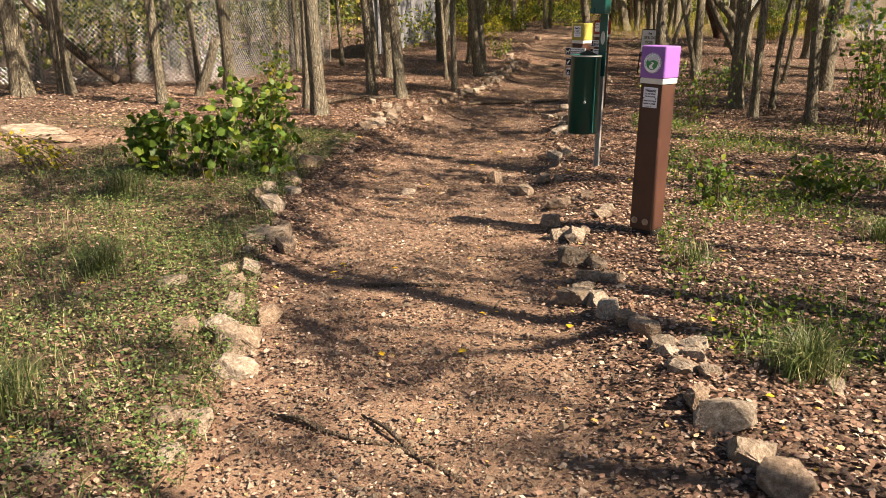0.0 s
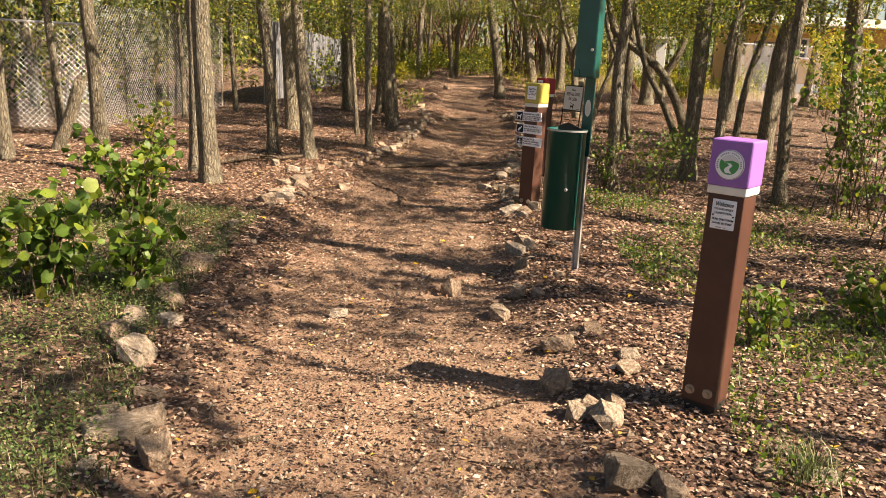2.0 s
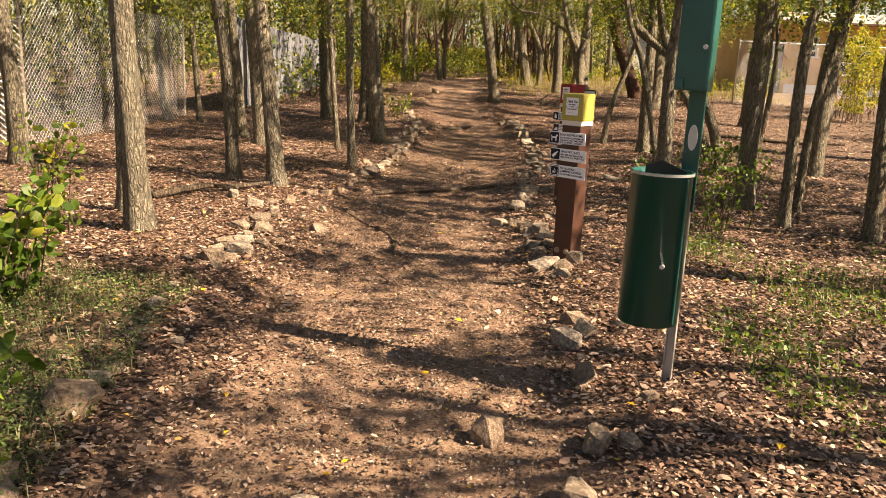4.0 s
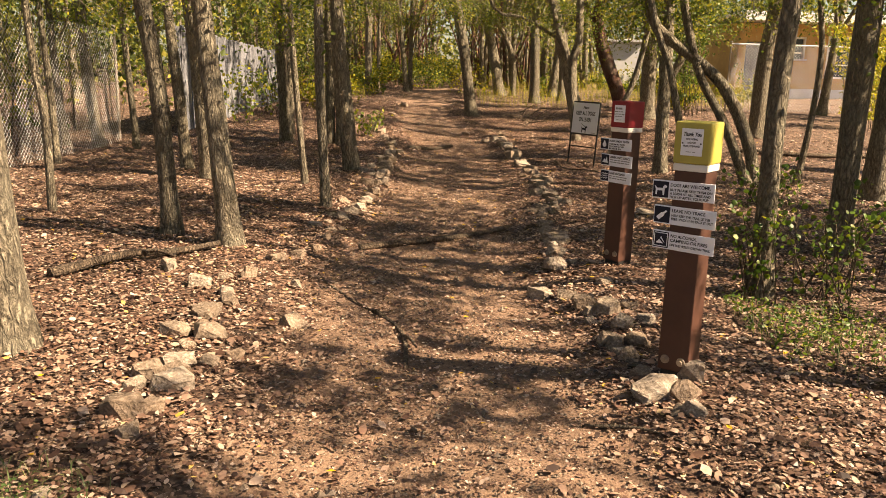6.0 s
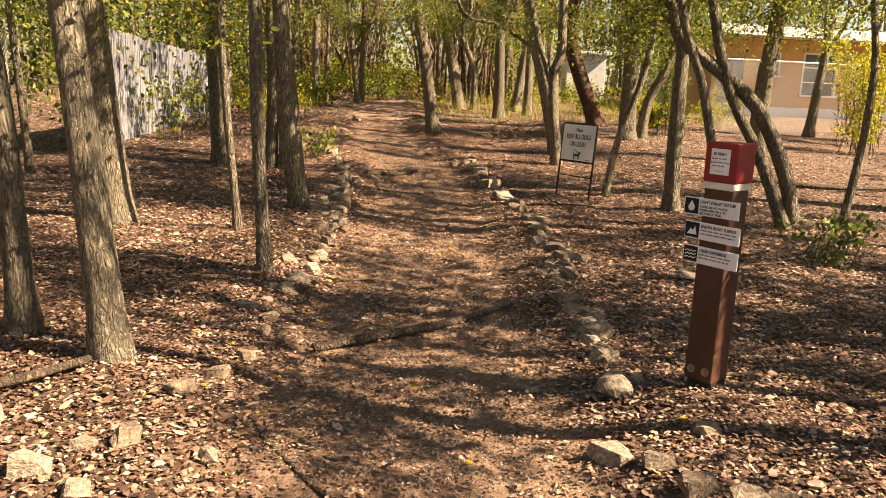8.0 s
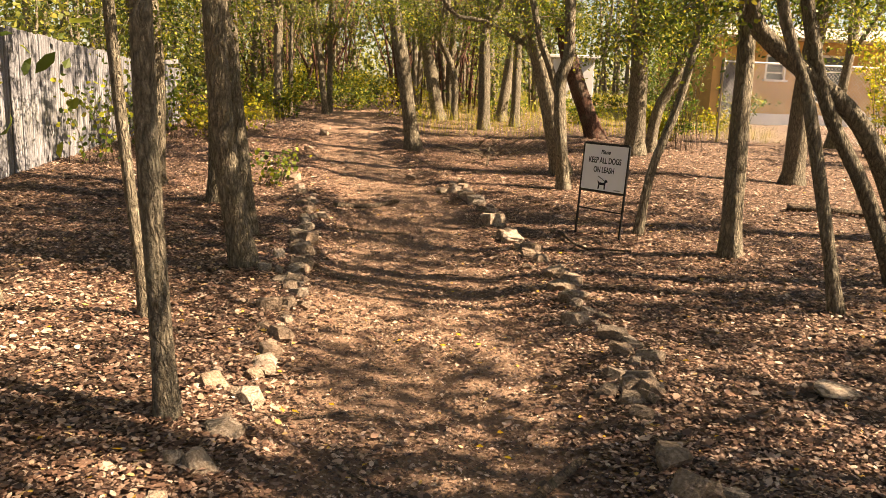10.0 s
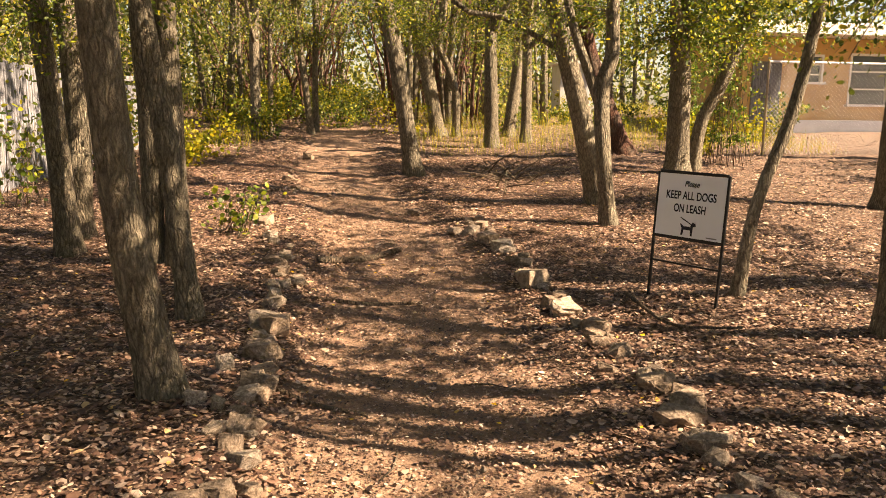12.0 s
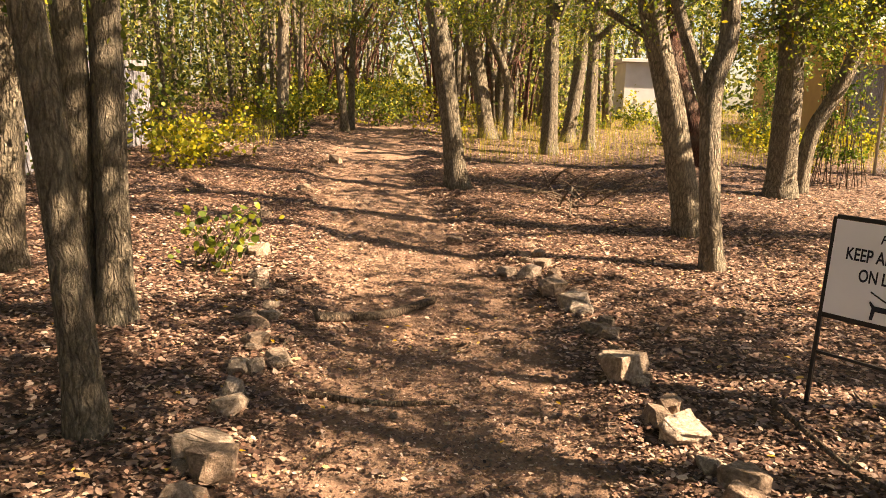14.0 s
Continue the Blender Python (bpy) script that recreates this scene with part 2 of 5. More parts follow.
def bars(parent, x0, x1, z, rows, pitch, height, y, mat, rng):
    for i in range(rows):
        e = x1 - rng.uniform(0, 0.18) * (x1 - x0)
        x = x0
        while x < e - 0.004:
            w = min(rng.uniform(0.012, 0.035), e - x)
            part("text_bar", box(x + w / 2, y, z - i * pitch, w, 0.001, height), mat, parent)
            x += w + 0.006


def smooth(a, b, x):
    t = np.clip((x - a) / (b - a), 0, 1)
    return t * t * (3 - 2 * t)


TRAIL_Y = [-30, -3, 0, 3.1, 5.7, 8.6, 11, 14, 17, 20, 25, 32, 40, 60]
TRAIL_X = [4.6, 2.6, 2.0, 1.2, 0.6, 0.15, -0.15, -0.25, -0.4, -0.6, -1.75, -2.4, -2.6, -2]
HALF_W = [1.2, 1.2, 1.1, 1.05, 1.1, 1.15, 1.05, 1.05, 1.0, 0.95, 0.9, 0.9, 0.9, 0.9]


def trail_x(y):
    return np.interp(y, TRAIL_Y, TRAIL_X)


def off_trail(x, y):
    """Distance from the trail's middle, in half widths."""
    return np.abs(x - trail_x(y)) / np.interp(y, TRAIL_Y, HALF_W)


def height(x, y):
    x, y = np.asarray(x, float), np.asarray(y, float)
    z = -0.03 + 0.055 * np.clip(y - 17.5, 0, 22.5)
    z = z + 0.09 * smooth(0, 2, -x) + 0.10 * smooth(1.4, 3.0, x) * smooth(9, 14, y)
    z = z + 0.03 * np.exp(-(((x - 1.45) / 0.5) ** 2)) * smooth(7.2, 8.3, y) * (1 - smooth(18.6, 20.5, y))
    z = z - 0.07 * (1 - smooth(0.6, 1.05, off_trail(x, y)))
    z = z + 0.018 * np.sin(x * 2.1 + 0.7 * y) * np.sin(y * 1.7 - 0.4 * x) + 0.012 * np.sin(x * 5.3 + 1.1) * np.sin(y * 4.7 + x)
    return z


def ground_z(x, y):
    return float(height(x, y))


def raw_mesh(name, verts, faces, mat, sharp=False):
    """A mesh from numpy vertices and equal-sided faces."""
    me = bpy.data.meshes.new(name)
    n, k = faces.shape
    me.vertices.add(len(verts))
    me.vertices.foreach_set("co", verts.astype(np.float32).ravel())
    me.loops.add(n * k)
    me.loops.foreach_set("vertex_index", faces.astype(np.int32).ravel())
    me.polygons.add(n)
    me.polygons.foreach_set("loop_start", np.arange(0, n * k, k, dtype=np.int32))
    me.polygons.foreach_set("use_smooth", np.full(n, not sharp))
    me.update(calc_edges=True)
    me.materials.append(mat)
    return me


def leaf_mesh(name, centres, sizes, mat, rng, flat=0.0, wide=0.55, droop=None, oval=False):
    """Many small leaves, each of four corners folded along its midrib. flat: how near to level they lie (0 to 1)."""
    n = len(centres)
    up = rng.normal(size=(n, 3))
    up /= np.linalg.norm(up, axis=1)[:, None]
    up = up * (1 - flat) + np.array((0, 0, 1.0)) * flat
    up /= np.linalg.norm(up, axis=1)[:, None]
    a = rng.normal(size=(n, 3))
    if droop is not None:
        a = a * 0.6 + np.array(droop)
    a -= up * (a * up).sum(1)[:, None]
    a /= np.linalg.norm(a, axis=1)[:, None] + 1e-9
    b = np.cross(up, a)
    s = np.asarray(sizes)[:, None]
    w = wide * rng.uniform(0.75, 1.2, (n, 1))
    fold = up * s * rng.uniform(0.02, 0.16, (n, 1))
    i = np.arange(n)[:, None]
    if oval:
        bend = up * s * rng.uniform(-0.10, 0.22, (n, 1))
        v = np.stack([centres - a * s * 0.5 + bend, centres - a * s * 0.2 + b * s * w * 0.46 + fold, centres + a * s * 0.2 + b * s * w * 0.42 + fold * 1.2,
                      centres + a * s * 0.5 + bend * 0.7, centres + a * s * 0.2 - b * s * w * 0.42 + fold, centres - a * s * 0.2 - b * s * w * 0.46 + fold * 0.8], 1).reshape(-1, 3)
        f = np.concatenate([i * 6 + [[0, 1, 5]], i * 6 + [[1, 2, 5]], i * 6 + [[2, 4, 5]], i * 6 + [[2, 3, 4]]], 1).reshape(-1, 3)
        return raw_mesh(name, v, f, mat, True)
    v = np.stack([centres - a * s * 0.5, centres - a * s * 0.06 + b * s * w * 0.5 + fold,
                  centres + a * s * 0.5 + fold * 0.3, centres - a * s * 0.06 - b * s * w * 0.5 + fold], 1).reshape(-1, 3)
    f = np.concatenate([i * 4 + [[0, 1, 2]], i * 4 + [[0, 2, 3]]], 1).reshape(-1, 3)
    return raw_mesh(name, v, f, mat, True)


def tube_arrays(points, radii, sides=8, rough=0.0, seed=0, ridge=0.0):
    pts = [Vector(p) for p in points]
    verts, faces = [], []
    for i, p in enumerate(pts):
        d = (pts[min(i + 1, len(pts) - 1)] - pts[max(i - 1, 0)]).normalized()
        side = d.cross(Vector((0.31, 0.95, 0.02)) if abs(d.z) > 0.5 else Vector((0, 0, 1))).normalized()
        other = d.cross(side)
        for j in range(sides):
            t = 2 * math.pi * j / sides
            r = radii[i]
            if rough:
                q = Vector((math.cos(t) * 1.6, math.sin(t) * 1.6, p.z * 0.9 + seed * 7.3))
                r *= 1 + rough * noise.noise(q) + ridge * noise.noise(Vector((math.cos(t) * 6, math.sin(t) * 6, p.z * 1.4 + seed)))
            verts.append(p + (side * math.cos(t) + other * math.sin(t)) * r)
    for i in range(len(pts) - 1):
        for j in range(sides):
            k = (j + 1) % sides
            faces.append((i * sides + j, i * sides + k, (i + 1) * sides + k, (i + 1) * sides + j))
    base = len(verts)
    verts += [pts[0], pts[-1]]
    for j in range(sides):
        k = (j + 1) % sides
        faces.append((base, k, j, j))
        faces.append((base + 1, (len(pts) - 1) * sides + j, (len(pts) - 1) * sides + k, (len(pts) - 1) * sides + k))
    return verts, faces


def tube_mesh(name, runs, mat, sides=8, rough=0.0, seed=0, ridge=0.0):
    me = bpy.data.meshes.new(name)
    V, F = [], []
    for points, radii in runs:
        v, f = tube_arrays(points, radii, sides, rough, seed, ridge)
        F += [tuple(dict.fromkeys(len(V) + i for i in face)) for face in f]
        V += [tuple(p) for p in v]
    me.from_pydata(V, [], F)
    me.polygons.foreach_set("use_smooth", np.ones(len(F), bool))
    me.materials.append(mat)
    return me


def curve_through(points, step):
    """Catmull-Rom through points, cut into steps."""
    p = [Vector(q) for q in points]
    p = [p[0] * 2 - p[1]] + p + [p[-1] * 2 - p[-2]]
    out = []
    for i in range(1, len(p) - 2):
        n = max(1, int((p[i + 1] - p[i]).length / step))
        for k in range(n):
            t = k / n
            out.append(0.5 * (2 * p[i] + (p[i + 1] - p[i - 1]) * t + (2 * p[i - 1] - 5 * p[i] + 4 * p[i + 1] - p[i + 2]) * t * t + (3 * p[i] - p[i - 1] - 3 * p[i + 1] + p[i + 2]) * t ** 3))
    return out + [p[-2]]


# ---- ground ----
def graded(lo, hi, step):
    inner = np.arange(lo, hi, step)
    out = np.cumsum(step * 1.22 ** np.arange(1, 40))
    out = out[out < 500]
    return np.concatenate([lo - out[::-1], inner, inner[-1] + out])


gx, gy = graded(-8, 9, 0.12), graded(-4, 30, 0.12)
GX, GY = np.meshgrid(gx, gy)
rg = np.random.default_rng(5)
near = np.exp(-((np.abs(GX) / 9) ** 4)) * np.exp(-(((GY - 13) / 18) ** 4))
GZ = height(GX, GY) + near * rg.normal(0, 0.006, GX.shape)
nx, ny = len(gx), len(gy)
ids = np.arange(nx * ny).reshape(ny, nx)
quads = np.stack([ids[:-1, :-1], ids[:-1, 1:], ids[1:, 1:], ids[1:, :-1]], -1).reshape(-1, 4)
me = raw_mesh("ground", np.stack([GX, GY, GZ], -1).reshape(-1, 3), quads, M_SOIL)
worn = 1 - smooth(0.35, 1.15, off_trail(GX, GY))
worn = np.maximum(worn, np.exp(-(((GX + 3.9) / 1.5) ** 2 + ((GY - 5.6) / 0.8) ** 2)))
at = me.attributes.new("worn", "FLOAT", "POINT")
at.data.foreach_set("value", worn.astype(np.float32).ravel())
tagged(new("ground", me), "brown trodden dirt trail through leaf-strewn woodland soil", "ground", kind="structure")

# ---- trees ----
rt = random.Random(11)
CROWNS = []
for k in range(6):
    r = np.random.default_rng(40 + k)
    hubs = r.uniform(-1, 1, size=(CLUMPS, 3)) * np.array((1.8, 1.8, 0.9))
    hubs[:, 2] += 0.3
    c = np.concatenate([h + r.normal(size=(CANOPY_LEAVES, 3)) * np.array((0.24, 0.24, 0.15)) for h in hubs])
    CROWNS.append((leaf_mesh("crown", c, r.uniform(0.09, 0.17, len(c)), M_CANOPY, r, 0.25, 0.62), hubs))
SPRAYS = []
for k in range(4):
    r = np.random.default_rng(60 + k)
    twigs = []
    for j in range(7):
        a, e = r.uniform(0, 6.28), r.uniform(-0.35, 0.3)
        d = np.array((math.cos(a), math.sin(a), e))
        twigs.append(np.linspace(0, 0.75, 6)[:, None] * d + np.array((0, 0, 1)) * (-0.25 * np.linspace(0, 1, 6) ** 2)[:, None])
    runs = [([tuple(p) for p in t], list(np.linspace(0.007, 0.002, 6))) for t in twigs]
    c = np.concatenate([t[r.integers(1, 6, 85)] + r.normal(size=(85, 3)) * 0.10 for t in twigs])
    SPRAYS.append((leaf_mesh("foliage", c, r.uniform(0.028, 0.055, len(c)), M_UNDER, r, 0.35, 0.5, (0, 0, -0.3), True), tube_mesh("twig", runs, M_BARK, 4)))
TREES = []
BARK_WORDS = ["slender", "grey-brown", "rough-barked", "weathered"]


def tree(y, r, track, top=6.2, forks=(), sprays=None, bark=None, words="", crown=1.0, lean_y=0.0):
    """A woodland tree. track: the trunk's middle as (x, z) from the ground up; forks: further stems, each (radius, track)."""
    bark = bark or M_BARK
    sprays = (4 if y > 17 else 2 if y > 10 else 0) if sprays is None else sprays
    x0, z0 = track[0]
    zg = ground_z(x0, y)
    word = words or f"{rt.choice(BARK_WORDS)} {'thin' if r < 0.07 else 'mid-sized' if r < 0.13 else 'thick'} tree trunk rising from leaf litter"
    root = thing("tree", pose(x0, y, zg), word, "tree", "woodland trees")
    seed = rt.uniform(0, 50)
    top = min(top, 4.6) if y > 23 else top

    def stem(name, r, track, ends):
        pts = [(px - x0, 0.0, pz - z0) for px, pz in track]
        slope = (pts[-1][0] - pts[-2][0]) / max(0.2, pts[-1][2] - pts[-2][2])
        slope = max(-0.35, min(0.35, slope))
        z = pts[-1][2]
        while z < ends - 0.3:
            dz = min(1.1, ends - z)
            slope = slope * 0.7 + rt.uniform(-0.06, 0.06)
            z += dz
            pts.append((pts[-1][0] + slope * dz, 0, z))
        pts = [(a, lean_y * c + 0.05 * math.sin(c * 0.9 + seed), c) for a, b, c in pts]
        if name == "trunk":
            pts[0] = (pts[0][0], pts[0][1], -0.12)
        line = curve_through(pts, 0.16)
        rad = [0.92 * r * max(0.28, (1 - 0.085 * max(0, p.z))) * (1 + (0.42 * math.exp(-max(0, p.z) / 0.11) if name == "trunk" else 0)) for p in line]
        ob = new(name, tube_mesh(name, [(line, rad)], bark, 14 if r > 0.06 else 9, 0.16, seed, 0.10))
        ob.parent = root
        return line, rad

    line, rad = stem("trunk", r, track, top)
    for fr, ft in forks:
        stem("stem", fr, ft, top - 0.5)
    if crown:
        mesh, hubs = rt.choice(CROWNS)
        end = line[-1]
        size = crown * rt.uniform(0.85, 1.1)
        turn = rt.uniform(0, 360)
        m = Matrix.Translation(end + Vector((0, 0, 0.1))) @ pose(0, 0, 0, 0, 0, turn) @ Matrix.Diagonal((size, size, size, 1))
        ob = new("crown", mesh)
        ob.parent, ob.matrix_basis = root, m
        for h in hubs[:5]:
            a = line[max(0, len(line) - rt.randint(8, 16))]
            b = m @ Vector(h)
            mid = (a + b) / 2 + Vector((0, 0, -0.25))
            run = curve_through([a, mid, b], 0.35)
            ob = new("limb", tube_mesh("limb", [(run, list(np.linspace(max(0.018, rad[-1] * 0.8), 0.008, len(run))))], bark, 6))
            ob.parent = root
    for k in range(sprays):
        mesh, twigs = rt.choice(SPRAYS)
        i = min(range(len(line)), key=lambda j: abs(line[j].z - (rt.uniform(2.2, 3.8) if y > 10 else 2.8)))
        for nm, me in (("foliage", mesh), ("twig", twigs)):
            ob = new(nm, me)
            ob.parent = root
            ob.matrix_basis = Matrix.Translation(line[i]) @ pose(0, 0, 0, 0, 0, 70 * k) @ Matrix.Diagonal((*((1.1,) * 3 if sprays < 6 else (1.45,) * 3), 1))
    TREES.append((x0, y))
    return root


tree(9.07, 0.079, [(-4.77,0.06), (-4.84,0.78), (-4.90,1.39), (-4.94,1.78)])
tree(11.10, 0.116, [(-4.89,0.06), (-4.95,1.29), (-4.98,1.92)])
tree(11.93, 0.066, [(-5.98,0.06), (-6.07,1.08), (-6.16,1.93)])
tree(8.25, 0.106, [(-1.87,0.06), (-1.94,0.96), (-1.99,1.83)])
tree(8.99, 0.075, [(-2.38,0.06), (-2.39,1.24), (-2.42,1.86)])
tree(11.14, 0.085, [(-2.31,0.06), (-2.40,1.24), (-2.51,2.00)])
tree(10.81, 0.098, [(-1.68,0.05), (-1.82,1.27), (-1.90,2.00)])
tree(12.85, 0.059, [(-1.39,0.04), (-1.45,1.01), (-1.48,2.03)])
tree(15.82, 0.112, [(-1.70, 0.05), (-1.86, 1.03), (-1.92, 2.25)])
tree(10.23, 0.080, [(2.24,-0.02), (2.19,1.28), (2.22,2.12)], crown=0.55)
tree(11.69, 0.121, [(3.30,0.02), (3.27,1.31), (3.27,2.28)], crown=0.55)
tree(10.89, 0.066, [(3.51,-0.00), (3.50,1.64), (3.56,2.23)], crown=0.55)
tree(11.45, 0.052, [(3.79,0.02), (3.84,1.16), (4.00,1.99), (4.08,2.30)], crown=0.55)
tree(14.94, 0.160, [(4.93,0.07), (4.98,1.78), (5.11,2.61)])
tree(10.39, 0.078, [(4.20,-0.01), (4.12,1.39), (4.12,2.22)], crown=0.55)
tree(15.83, 0.070, [(3.71,0.07), (3.29,0.85), (2.88,1.58)])
tree(17.58, 0.214, [(7.09,0.07), (6.94,1.71), (6.82,2.89)])
tree(14.50, 0.162, [(-3.21,0.06), (-3.29,0.96), (-3.35,1.74)])
tree(14.29, 0.044, [(-1.99,0.06), (-2.09,1.22), (-2.14,2.12)])
tree(19.19, 0.117, [(-3.60,0.15), (-3.67,1.54), (-3.73,2.46)])
tree(11.83, 0.041, [(-3.77,0.06), (-3.80,0.97), (-3.86,1.34)])
tree(17.83, 0.104, [(-6.41,0.08), (-6.52,1.07), (-6.57,2.23)])
tree(15.82, 0.092, [(3.80,0.07), (3.63,0.65), (3.22,1.39), (2.66,1.83), (2.32,2.09), (2.19,2.44)], words="strongly curved leaning grey tree trunk")
tree(21.82, 0.183, [(5.47,0.31), (5.47,1.65), (5.57,3.15)], sprays=10)
tree(15.99, 0.047, [(4.33,0.07), (4.45,1.00), (4.48,1.83), (4.39,2.56)])
tree(14.97, 0.053, [(2.76,0.06), (2.53,0.95), (2.34,1.65), (2.16,2.06)], sprays=5)
tree(17.06, 0.110, [(2.72,0.06), (2.69,1.35), (2.68,2.20)], sprays=5)
tree(18.11, 0.059, [(2.07,0.04), (2.18,0.75), (2.40,1.41), (2.54,2.09)])
tree(22.43, 0.164, [(1.96,0.27), (1.63,1.49), (1.32,2.54)], forks=[(0.05, [(1.45, 2.15), (1.1, 2.36), (0.6, 2.62), (0.0, 2.8)])])
tree(27.33, 0.215, [(3.51,0.61), (2.70,2.52), (2.69,3.52)], bark=M_BARK_RED, words="leaning reddish-brown cedar trunk")
tree(24.82, 0.206, [(3.70,0.47), (3.68,1.97), (3.63,2.77)], sprays=10)
tree(25.20, 0.124, [(4.10,0.49), (4.20,1.30), (4.51,1.98)], sprays=10)
tree(24.83, 0.163, [(-0.49,0.38), (-0.73,1.81), (-0.91,2.77)])
tree(31.64, 0.200, [(0.07,0.75), (-0.25,2.22), (-0.57,3.47)])
tree(31.62, 0.107, [(0.47,0.75), (0.40,1.97), (-0.18,3.10), (-0.69,3.47)])
tree(29.21, 0.163, [(1.11,0.61), (1.06,2.02), (1.04,3.22)])
tree(30.04, 0.135, [(1.95,0.68), (1.94,2.16), (1.92,3.31)])
tree(31.49, 0.159, [(1.71,0.75), (1.93,2.72), (1.98,3.46)])
tree(31.51, 0.093, [(-3.00,0.76), (-3.20,2.47), (-3.33,3.46)])
tree(32.22, 0.083, [(-2.99,0.80), (-2.98,2.25), (-2.94,3.53)])
tree(30.79, 0.064, [(-3.82,0.79), (-3.81,2.20), (-3.79,3.38)])
tree(29.94, 0.134, [(-3.99,0.74), (-4.00,2.16), (-3.98,3.30)])
tree(17.42, 0.088, [(-1.99,0.06), (-2.11,1.04), (-2.24,2.01)])
tree(18.78, 0.105, [(-2.71,0.13), (-2.68,1.33), (-2.70,2.15)])
tree(18.85, 0.115, [(-2.49,0.13), (-2.51,1.33), (-2.54,2.16)])
tree(19.85, 0.140, [(-3.76,0.19), (-3.73,1.05), (-3.73,1.79)])
tree(9.0, 0.16, [(-7.3, 0.06), (-7.35, 1.2), (-7.5, 2.4)])
tree(9.6, 0.13, [(-6.95, 0.06), (-7.0, 1.2), (-6.9, 2.4)])
tree(21.10, 0.101, [(1.77, 0.18), (1.60, 1.58), (1.70, 2.05), (1.70, 2.40)], forks=[(0.066, [(1.61, 1.45), (1.42, 1.98), (1.26, 2.40)])], words="forked grey-brown tree trunk splitting into two stems", sprays=1)

# a leaning trunk sawn off short beside the fence
cut = thing("cut_trunk", pose(-4.71, 9.87, ground_z(-4.71, 9.87)), "leaning sawn-off grey tree trunk beside the fence", "tree stump")
run = curve_through([(-0.05, 0, -0.1), (0.19, 0, 0.42), (0.40, -0.03, 0.92)], 0.1)
ob = new("trunk", tube_mesh("trunk", [(run, list(np.linspace(0.082, 0.066, len(run))))], M_BARK, 14, 0.15, 3, 0.1))
ob.parent = cut
ob = part("sawn_face", disc(0, 0, 0, 0.064, 0.008, 18, "z"), M_WOOD, cut, "pale sawn face")
ob.matrix_basis = Matrix.Translation((0.404, -0.031, 0.93)) @ Vector((0.15, -0.03, 0.38)).to_track_quat("Z", "Y").to_matrix().to_4x4()

# added wood to the sunny side of the trail; crowns sized to dapple the ground
for gx_, gy_ in [(a, c) for c in np.arange(-3, 28, 2.7) for a in (6.0, 8.6, 11.2)]:
    x, y = gx_ + rt.uniform(-0.7, 0.7), gy_ + rt.uniform(-0.9, 0.9)
    if min((x - a) ** 2 + (y - c) ** 2 for a, c in TREES) < 1.0 or rt.random() < (0.62 if y > 12 else 0.45 if y > 7 else 0.25):
        continue
    z, l = ground_z(x, y), rt.uniform(-0.14, 0.14)
    tree(y, rt.uniform(0.05, 0.13), [(x, z), (x + l, z + 1.3), (x + 1.8 * l, z + 2.6)], top=rt.uniform(5.2, 6.6), sprays=1, crown=0.35 if y < 2.3 and x > 5.2 else 0.4 if x < 8.2 and 8.8 < y < 11 else 1.0)

# woodland around
base_count = len(TREES)
tries = 0
while len(TREES) < base_count + MORE_TREES and tries < 4000:
    tries += 1
    x, y = rt.uniform(-17, 17), rt.uniform(-10, 47)
    if -6.8 < x < 5.2 and -9 < y < 31.5 or abs(x - trail_x(y)) < 2.2:
        continue
    if 3.5 < x < 14 and 27 < y < 44 or (-7.5 < x < -5.3) or (x > 4 and -4 < y < 29) or min((x - a) ** 2 + (y - b) ** 2 for a, b in TREES) < 3.2:
        continue
    r = rt.uniform(0.05, 0.15)
    z = ground_z(x, y)
    l = rt.uniform(-0.14, 0.14)
    tree(y, r, [(x, z), (x + l, z + 1.3), (x + 1.8 * l, z + 2.6)], top=rt.uniform(5, 6.6), sprays=2 if y > 15 else 1)

# unseen broad trees, added only so their crowns shade the trail
for x, y, size in ((7.0, 11.4, 1.0), (7.6, 5.5, 1.0), (6.3, 1.6, 0.7), (8.3, 12.9, 0.9)):
    z = ground_z(x, y)
    tree(y, 0.12, [(x, z), (x + 0.1, z + 1.3), (x + 0.05, z + 2.6)], top=6.2, sprays=1, crown=size)

# further trunks beside the wire fence
tree(15.36, 0.049, [(-5.72, 0.06), (-5.78, 1.0), (-5.85, 1.96)], crown=0.5)
tree(17.8, 0.07, [(-6.95, 0.06), (-7.05, 1.2), (-7.1, 2.09)], crown=0.6)
tree(17.6, 0.061, [(-5.65, 0.06), (-5.70, 1.0), (-5.75, 1.8)], crown=0.5)
tree(15.35, 0.085, [(-3.85, 0.06), (-3.96, 1.0), (-4.07, 2.02)], crown=0.6, words="pale sunlit leaning tree trunk rising from leaf litter")

